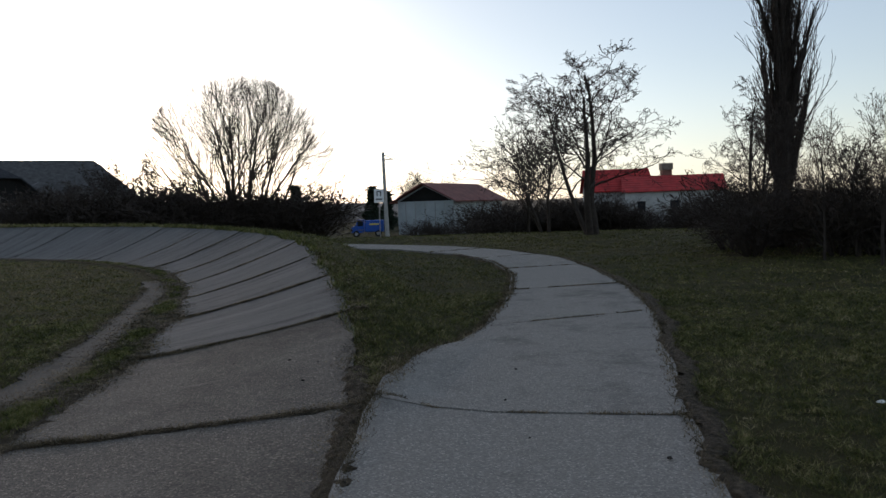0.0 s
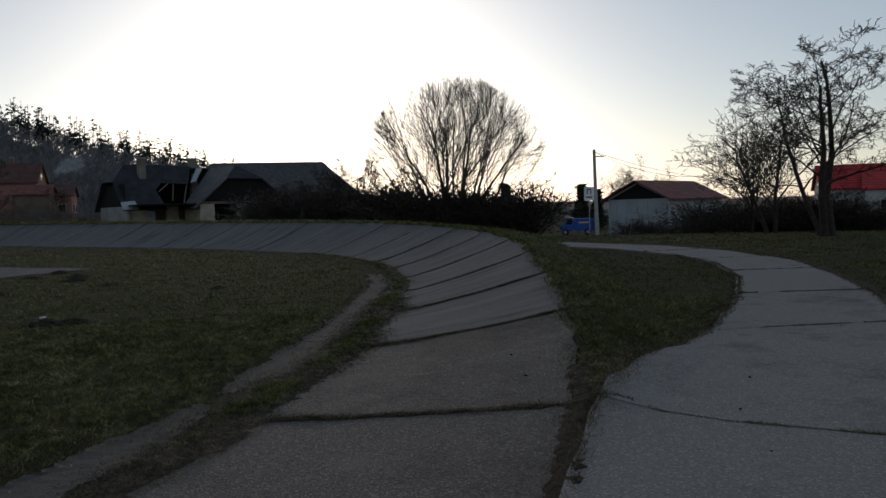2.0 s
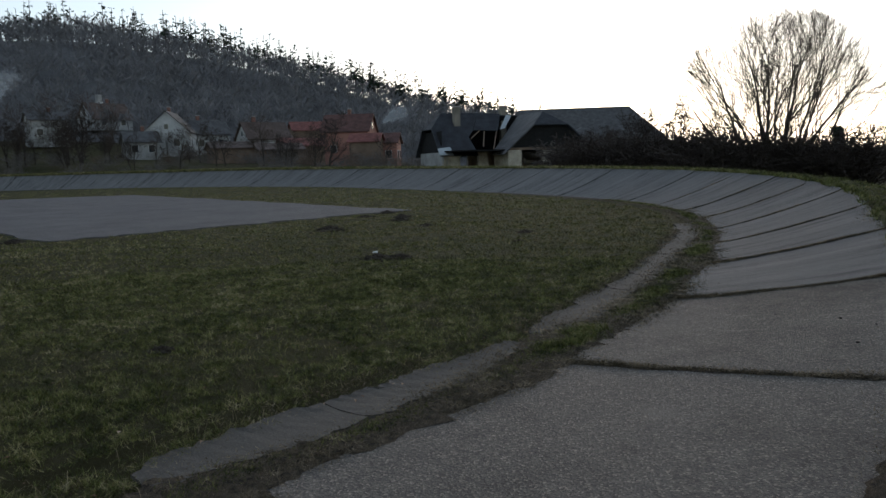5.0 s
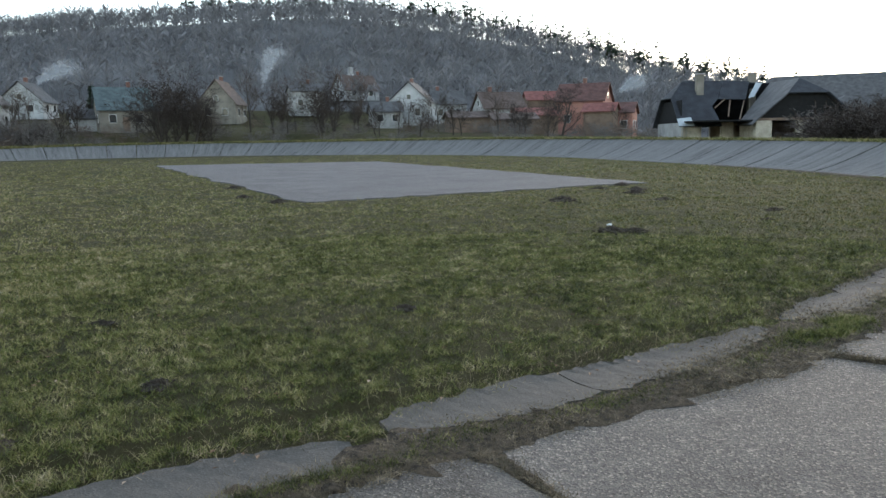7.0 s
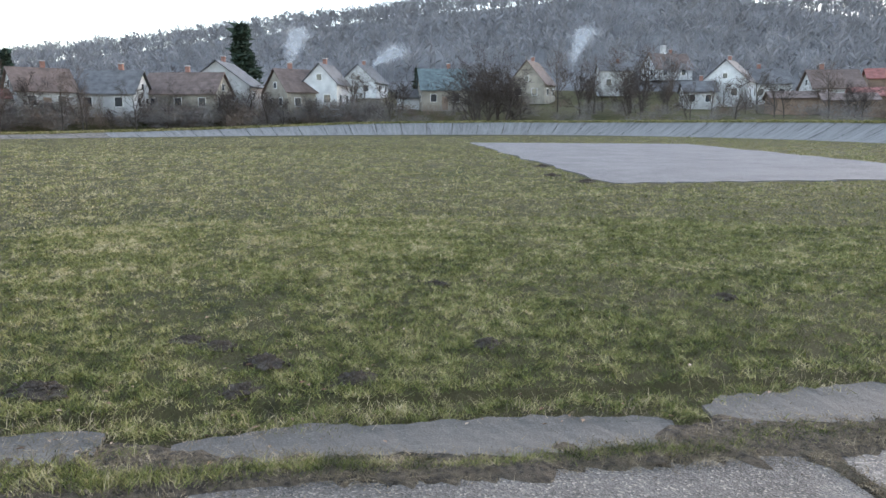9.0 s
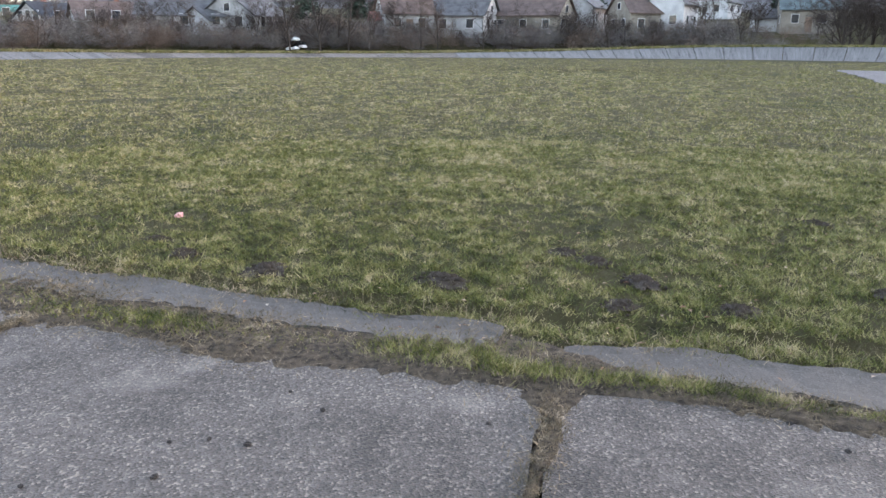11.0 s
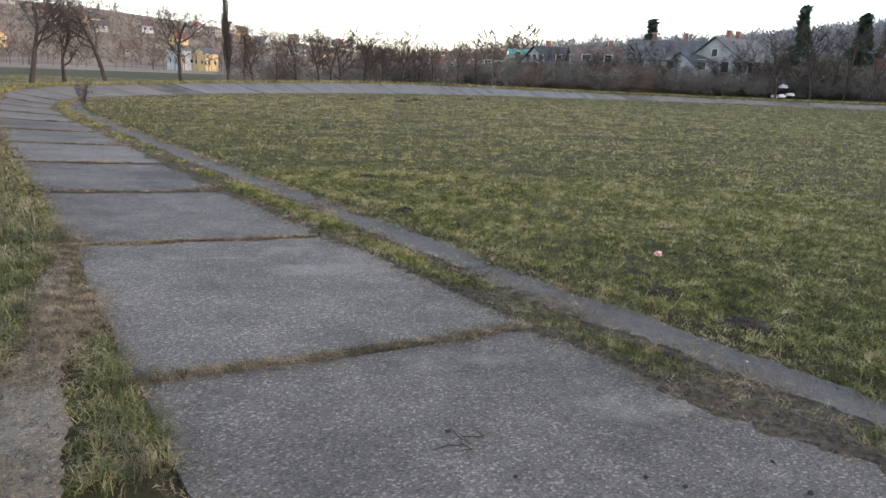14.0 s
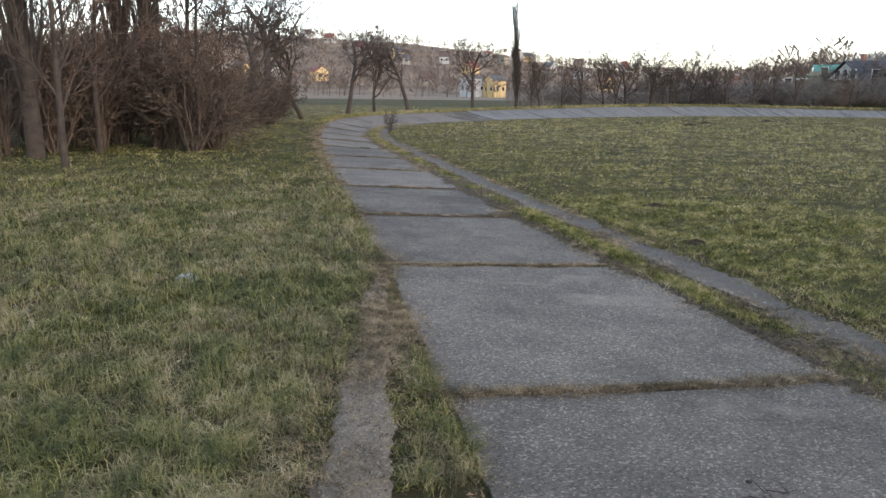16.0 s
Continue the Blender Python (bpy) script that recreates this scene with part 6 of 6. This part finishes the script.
def dirt_strips():
    r = np.random.RandomState(5)
    ss = np.linspace(S0 - 46, S0 + 40, 1400)
    p, nr, h, w = station(ss)
    o, i_ = gut_edges(ss)
    lo = np.convolve(np.pad(np.where(np.abs(o - i_) < .15, -.75, o - .04), 4, mode="edge"), np.ones(9) / 9, "valid")
    wob = .03 * np.sin(ss * 1.7) + .025 * np.sin(ss * 4.3) + .02 * np.sin(ss * 11.0)
    rows = []
    for f, z in ((0, .012), (.25, .024), (.5, .034), (.75, .028), (1, .004)):
        u = lo + (.09 - lo) * f + wob + r.normal(0, .022, len(ss))
        rows.append(np.column_stack([p + nr * u[:, None], z + r.normal(0, .004, len(ss)) + np.where(u > 0, .1 * u, 0)]))
    dirt_sheet("dirt_strip", "strip of dirt and dead grass beside the slabs", rows, M["litter"])
    for k in range(-14, 2):
        m = 70
        t = np.linspace(-.01, 1.0, m)
        base = .040 if k < -1 else .028 if k < 0 else .016
        flare = {-2: .17, -3: .10, -1: .12}.get(k, .05)
        half = base * (.6 + .8 * clumpy(t * 9, t * 0 + k, 4, 2.4)) + flare * np.exp(-((t - .0) / .10) ** 2) + (.09 * np.exp(-((t - 1.0) / .12) ** 2) if k == 1 else 0)
        mid = S0 + k * SLAB + .02 * np.sin(t * 17 + k)
        p, nr, h, w = station(mid)
        rows = []
        for f, z in ((-1, .006), (-.5, .022), (0, .026), (.5, .022), (1, .006)):
            q, nq, hq, wq = station(mid + half * f + r.normal(0, .006, m))
            q = q + nq * (wq * t)[:, None]
            rows.append(np.column_stack([q, hq * np.clip(t, 0, 1) ** 1.25 + z + r.normal(0, .002, m)]))
        dirt_sheet("joint_dirt", "dirt and dead weeds packed into a slab joint", rows, M["litter"])
    # the wedge between the track and the footpath
    ss = np.linspace(S0 - 3.2, S0 + .9, 80)
    p, nr, h, w = station(ss)
    rows = []
    for f, z in ((-.07, .004), (-.02, .03), (.03, .036), (.08, .03), (.14, .004)):
        q = p + nr * (w + f + .02 * np.sin(ss * 5) + r.normal(0, .015, 80))[:, None]
        rows.append(np.column_stack([q, ground_z(q[:, 0], q[:, 1]) + z + r.normal(0, .003, 80)]))
    dirt_sheet("edge_dirt", "dark dirt between the track slabs and footpath", rows, M["litter"])
    # brown dirt along the footpath's outer edge
    t = np.linspace(2.0, 9, 150)
    B = np.column_stack([np.interp(t, np.arange(14), pr[:, k]) for k in (0, 1)])
    rows = []
    for f, z in ((-.05, .01), (.0, .05), (.06, .05), (.11, .04), (.18, -.01)):
        q = B + np.column_stack([f + .05 * np.sin(t * 7) + r.normal(0, .03, 150), np.zeros(150)])
        rows.append(np.column_stack([q, ground_z(q[:, 0], q[:, 1]) + z]))
    dirt_sheet("edge_dirt", "brown dirt and dead grass along the footpath", rows, M["litter"])


dirt_strips()


# worn gravel line beside the slabs
def gravel_strip():
    m = 120
    ss = S0 + np.linspace(-12.3, -6.4, m)
    p, nr, h, w = station(ss)
    r = np.random.RandomState(6)
    g0, g1 = np.interp(ss - S0, GRAVEL_S, GRAVEL_A), np.interp(ss - S0, GRAVEL_S, GRAVEL_B)
    rows = []
    for f, dz in ((0, -.005), (.1, .032), (.35, .026), (.65, .030), (.9, .034), (1, -.005)):
        u = w + g0 + (g1 - g0) * f + r.normal(0, .02, m) + .03 * np.sin(ss * 4.1)
        q = p + nr * u[:, None]
        rows.append(np.column_stack([q, profile(u, h, w, land(q[:, 0], q[:, 1])) + dz + r.normal(0, .003, m)]))
    dirt_sheet("gravel_strip", "worn strip of gravel and dirt beside the slabs", rows, M["gravel"])
    # its stones
    T, F, c = [], [], 0
    for k in range(900):
        i = r.randint(0, m)
        u = w[i] + g0[i] + (g1[i] - g0[i]) * r.uniform(-.1, 1.1)
        q = p[i] + nr[i] * u + r.normal(0, .02, 2)
        sz = r.uniform(.002, .009)
        o = np.array([q[0], q[1], float(profile(u, h[i], w[i], .12)) + .034 + sz * .3])
        pts = np.array([(1, 0, 0), (-1, 0, 0), (0, 1, 0), (0, -1, 0), (0, 0, .7), (0, 0, -.7)]) * sz * r.uniform(.6, 1.3, (6, 1))
        T.append(pts + o)
        F.append(np.array([(0, 2, 4), (2, 1, 4), (1, 3, 4), (3, 0, 4), (2, 0, 5), (1, 2, 5), (3, 1, 5), (0, 3, 5)]) + c)
        c += 6
    tagged(new("gravel_stones", mesh_np("gravel_stones", np.vstack(T), np.vstack(F), M["pebble"])), "small loose stones in the worn strip", "gravel", kind="stuff")


gravel_strip()

# ---- things lying about ----
def lump(name, label, cat, x, y, size, mat, seed, flat=.45, z=None, group=""):
    """An uneven heap or crumpled piece resting on the ground."""
    r = np.random.RandomState(seed)
    bm = bmesh.new()
    bmesh.ops.create_icosphere(bm, subdivisions=3, radius=1)
    for v in bm.verts:
        k = 1 + .35 * noise.noise(v.co * 1.7 + Vector((seed, 0, 0))) + .4 * noise.noise(v.co * 4.5 + Vector((0, seed, 0))) + .25 * noise.noise(v.co * 10 + Vector((0, seed, 0)))
        v.co = Vector((v.co.x * k * size, v.co.y * k * size * r.uniform(.75, .8), max(v.co.z, -.3) * k * size * flat))
    me = bpy.data.meshes.new(name)
    bm.to_mesh(me)
    bm.free()
    me.materials.append(mat)
    ob = new(name, me)
    ob.location = (x, y, (gz(x, y) if z is None else z) + .05 * size)
    ob.rotation_euler.z = r.uniform(0, 6.283)
    return tagged(ob, label, cat, group)


def molehill(x, y, size, seed):
    """A crumbled heap of soil: a low ragged mound under many loose crumbs."""
    r = np.random.RandomState(seed + 200)
    bm = bmesh.new()
    off = Vector((seed * 3.7, 0, 0))
    bmesh.ops.create_icosphere(bm, subdivisions=3, radius=1)
    for v in bm.verts:
        c = v.co.copy()
        k = .75 + .9 * abs(noise.noise(c * 1.6 + off)) + .5 * noise.noise(c * 4 + off)
        v.co = Vector((c.x * k * size, c.y * k * size * .75, max(c.z, -.2) * .2 * size * (.6 + abs(noise.noise(c * 5 + off)))))
    me = bpy.data.meshes.new("molehill")
    bm.to_mesh(me)
    bm.free()
    me.materials.append(M["soil"])
    ob = new("molehill", me)
    ob.location = (x, y, gz(x, y) + .008)
    ob.rotation_euler.z = r.uniform(0, 6.28)
    tagged(ob, "small dark heap of loose soil in the grass", "molehill", "molehills")
    bm = bmesh.new()
    for k in range(90):
        d = abs(r.normal(0, .55))
        a = r.uniform(0, 6.283)
        s_ = size * r.uniform(.04, .13) * (1.1 - .3 * min(d, 1.5))
        g = bmesh.ops.create_icosphere(bm, subdivisions=1, radius=s_)
        at = Vector((math.cos(a) * d * size * 1.15, math.sin(a) * d * size * .9, max(.2 * size * (1 - d), 0) + s_ * .2))
        for v in g["verts"]:
            v.co = v.co * r.uniform(.7, 1.3) + at
    crumbs = part("loose_soil", bm, M["soil"], ob)
    tagged(crumbs, kind="stuff")
    return ob


for i, (x, y, sz) in enumerate([(-4.96, -3.04, .17), (-4.95, -1.75, .2), (-5.6, -4.25, .1), (-4.75, .1, .14), (-4.7, -.6, .12), (-5.3, 1.1, .13), (-8.95, 9.45, .30), (-8.7, 9.75, .22), (-14.5, 16.5, .3),
                                (-15.4, 17.6, .3), (-16.5, 17.2, .24), (-14.0, 13.2, .4), (-9.2, 14.6, .2), (-8.3, 12.9, .12), (-6.02, -7.56, .13), (-5.68, -.77, .14), (-5.23, -.45, .16), (-5.25, -3.82, .13), (-7.5, -10.0, .16), (-30, -34, .4), (-33, -36, .4), (-28, -36, .35), (-40, -38, .4),
                                (-17.2, 19.0, .3), (-12.5, 15.2, .22), (-5.9, -1.0, .12), (-6.2, 3.6, .14), (-7.4, 1.2, .12), (-19.0, 7.9, .3), (-21.5, 7.9, .25), (-26.0, 9.3, .3)]):
    molehill(x, y, sz, i)


# dry grass along the lip of the bank, all round
def crest_fringe():
    r = np.random.RandomState(91)
    n = 46000
    s = r.uniform(0, LENGTH, n)
    p, nr, h, w = station(s)
    q = p + nr * (w - .08 + np.abs(r.normal(0, .28, n)) + .07 * np.sin(s * 2.9))[:, None]
    far = np.hypot(q[:, 0], q[:, 1])
    keep = (h > .3) & (far > 5)
    q, h, far = q[keep], h[keep], far[keep]
    tagged(new("crest_grass", blade_mesh("crest_grass", q[:, 0], q[:, 1], h + .02, (.05 + .0022 * np.clip(far, 0, 90)) * r.uniform(.4, 1.4, len(h)), np.clip(.0013 * far, .006, .09), 13, M["grass"], 1.6)),
           "dry grass hanging over the lip of the bank", "grass", kind="stuff")


crest_fringe()
BALL, PAPER = plain("faded_pink_rubber", (.48, .25, .22), .6, var=.12, scale=8), plain("white_plastic", (.75, .74, .71), .5, var=.08, scale=5)
lump("pink_ball", "deflated pink ball lying in the grass", "ball", -6.40, -4.50, .05, BALL, 2, .8)
lump("white_litter", "crumpled white plastic scrap on the grass", "litter", -9.62, 10.12, .065, PAPER, 6, .5)
lump("white_litter", "crumpled white bag lying in the verge", "litter", 4.55, 7.3, .10, PAPER, 9, .6)
lump("white_litter", "white paper scrap in the verge grass", "litter", 3.05, 5.3, .035, PAPER, 12, .4)
lump("white_litter", "grey plastic scrap trodden into the rough grass", "litter", -.52, -7.54, .12, plain("grey_plastic", (.34, .35, .36), .5, var=.3, scale=14), 14, .35)
lump("white_litter", "small pale scrap in the rough grass", "litter", -.72, -8.15, .06, PAPER, 15, .4)
lump("dung_lump", "dark dried dung lying in the worn strip", "dung", -.75, -3.93, .04, M["soil"], 16, .6)
for i, (az, d, sz, z) in enumerate(((111.9, 93, .5, 1.8), (111.4, 93, .5, 1.0), (111.9, 92.5, .45, .8), (112.3, 92.6, .4, .75), (111.6, 93.4, .75, 1.2))):
    x, y = -d * math.sin(radians(az)), d * math.cos(radians(az))
    lump("rubbish_bag", "white plastic rubbish dumped on the embankment" if i != 4 else "black rubbish bag dumped on the embankment", "rubbish", x, y, sz, PAPER if i != 4 else W["black"], 30 + i, .55, max(z, gz(x, y) + .1))
# crumbs of dung, stone and cones on the slabs
r = np.random.RandomState(83)
STONE = plain("dark_pebble", (.035, .03, .026), .95, var=.4, scale=20)
for i, (x, y) in enumerate([(-3.19, -2.14), (-3.04, -1.93), (-3.35, .07), (-3.14, .24), (-2.67, -2.11), (-2.68, -2.28), (-3.07, -1.20), (-2.36, -2.33), (-2.62, -2.42), (-2.2, -2.75), (-2.28, -3.2), (-2.02, -2.35), (-1.93, -4.36),
                            (-1.16, 6.17), (-1.42, 6.95), (-1.12, 6.72), (.61, 6.55), (1.22, 4.15), (.43, 5.52), (-3.39, 3.6), (1.9, 9.4), (.5, 4.6), (-2.0, 7.2)]):
    s_, u_ = to_oval([x], [y])
    lump("dark_crumb", "small dark crumb lying on the concrete", "pebble", x, y, r.uniform(.008, .017), STONE, 60 + i, .7, gz(x, y) + (.05 if u_[0] > station(s_)[3][0] else .02), group="crumbs on the slabs")
tw = []
for k in range(9):
    a = r.uniform(0, 6.28)
    c = Vector((-2.28 + r.uniform(-.12, .12), -3.05 + r.uniform(-.06, .06), gz(-2.28, -3.05) + .035))
    tw.append((c, c + Vector((math.cos(a) * .08, math.sin(a) * .08, r.uniform(0, .03))), .004, .002, 0))
V, F = tubes(tw, 4)
tagged(new("twig_scrap", mesh_np("twig_scrap", V, F, M["bark"])), "small dark broken twig on the concrete", "twig")

# dead leaves in the grass near the track
def fallen_leaves():
    r = np.random.RandomState(47)
    n = 1100
    rad, az = np.exp(r.uniform(math.log(2.6), math.log(14), n)), np.radians(r.uniform(25, 195, n))
    x, y = -rad * np.sin(az), rad * np.cos(az)
    s, u = to_oval(x, y)
    keep = (u < -.25) | (u > station(s)[3] + .1) & (y < -2)
    x, y = x[keep], y[keep]
    V, F = [], []
    for i in range(len(x)):
        a, k, z = r.uniform(0, 6.283), r.uniform(.008, .02), gz(x[i], y[i]) + .03
        for px, py, pz in ((-1.3, 0, 0), (0, -.6, .3), (1.3, 0, .1), (0, .6, .35)):
            V.append((x[i] + k * (px * math.cos(a) - py * math.sin(a)), y[i] + k * (px * math.sin(a) + py * math.cos(a)), z + k * pz * r.uniform(.6, 2)))
        F += [(4 * i, 4 * i + 1, 4 * i + 2), (4 * i, 4 * i + 2, 4 * i + 3)]
    leaf = blades("dead_leaf", ((.2, (.10, .05, .03)), (.8, (.42, .36, .28)), (.5, (.24, .15, .09))))
    tagged(new("fallen_leaves", mesh_from("fallen_leaves", V, F, [leaf])), "scattered dry brown leaves in the grass", "leaves", kind="stuff")


fallen_leaves()


# weeds along the footpath's edges and in its joints
def path_weeds():
    r = np.random.RandomState(53)
    n = 26000
    t = r.uniform(0, 10, n)
    edge = lambda arr, t: np.column_stack([np.interp(t, np.arange(14), arr[:, k]) for k in (0, 1)])
    A, B = edge(pl, t), edge(pr, t)
    c = np.where(np.arange(n) % 2 == 0, -.01 + r.normal(0, .025, n), 1.01 + r.normal(0, .025, n))
    m = 9000
    tj = r.choice(cuts[1:8], m) + r.normal(0, .008, m)
    cj = r.uniform(0, 1, m)
    keep = clumpy(cj * 9, tj * 3, 6, 2.0) > .4
    A = np.vstack([A, edge(pl, tj)[keep]])
    B = np.vstack([B, edge(pr, tj)[keep]])
    c = np.concatenate([c, cj[keep]])
    q = A + (B - A) * c[:, None]
    z = ground_z(q[:, 0], q[:, 1]) + np.where((c > .005) & (c < .995), .046, .02)
    rad = np.hypot(q[:, 0], q[:, 1])
    tall_ = np.where((c > .06) & (c < .94), .016, .035) * r.uniform(.3, 1.4, len(c))
    tagged(new("path_weeds", blade_mesh("path_weeds", q[:, 0], q[:, 1], z, tall_, np.clip(.0012 * rad, .004, .02), 17, M["weeds"], 2.2)), "low weeds along the footpath's edges and joints", "weeds", kind="stuff")


path_weeds()
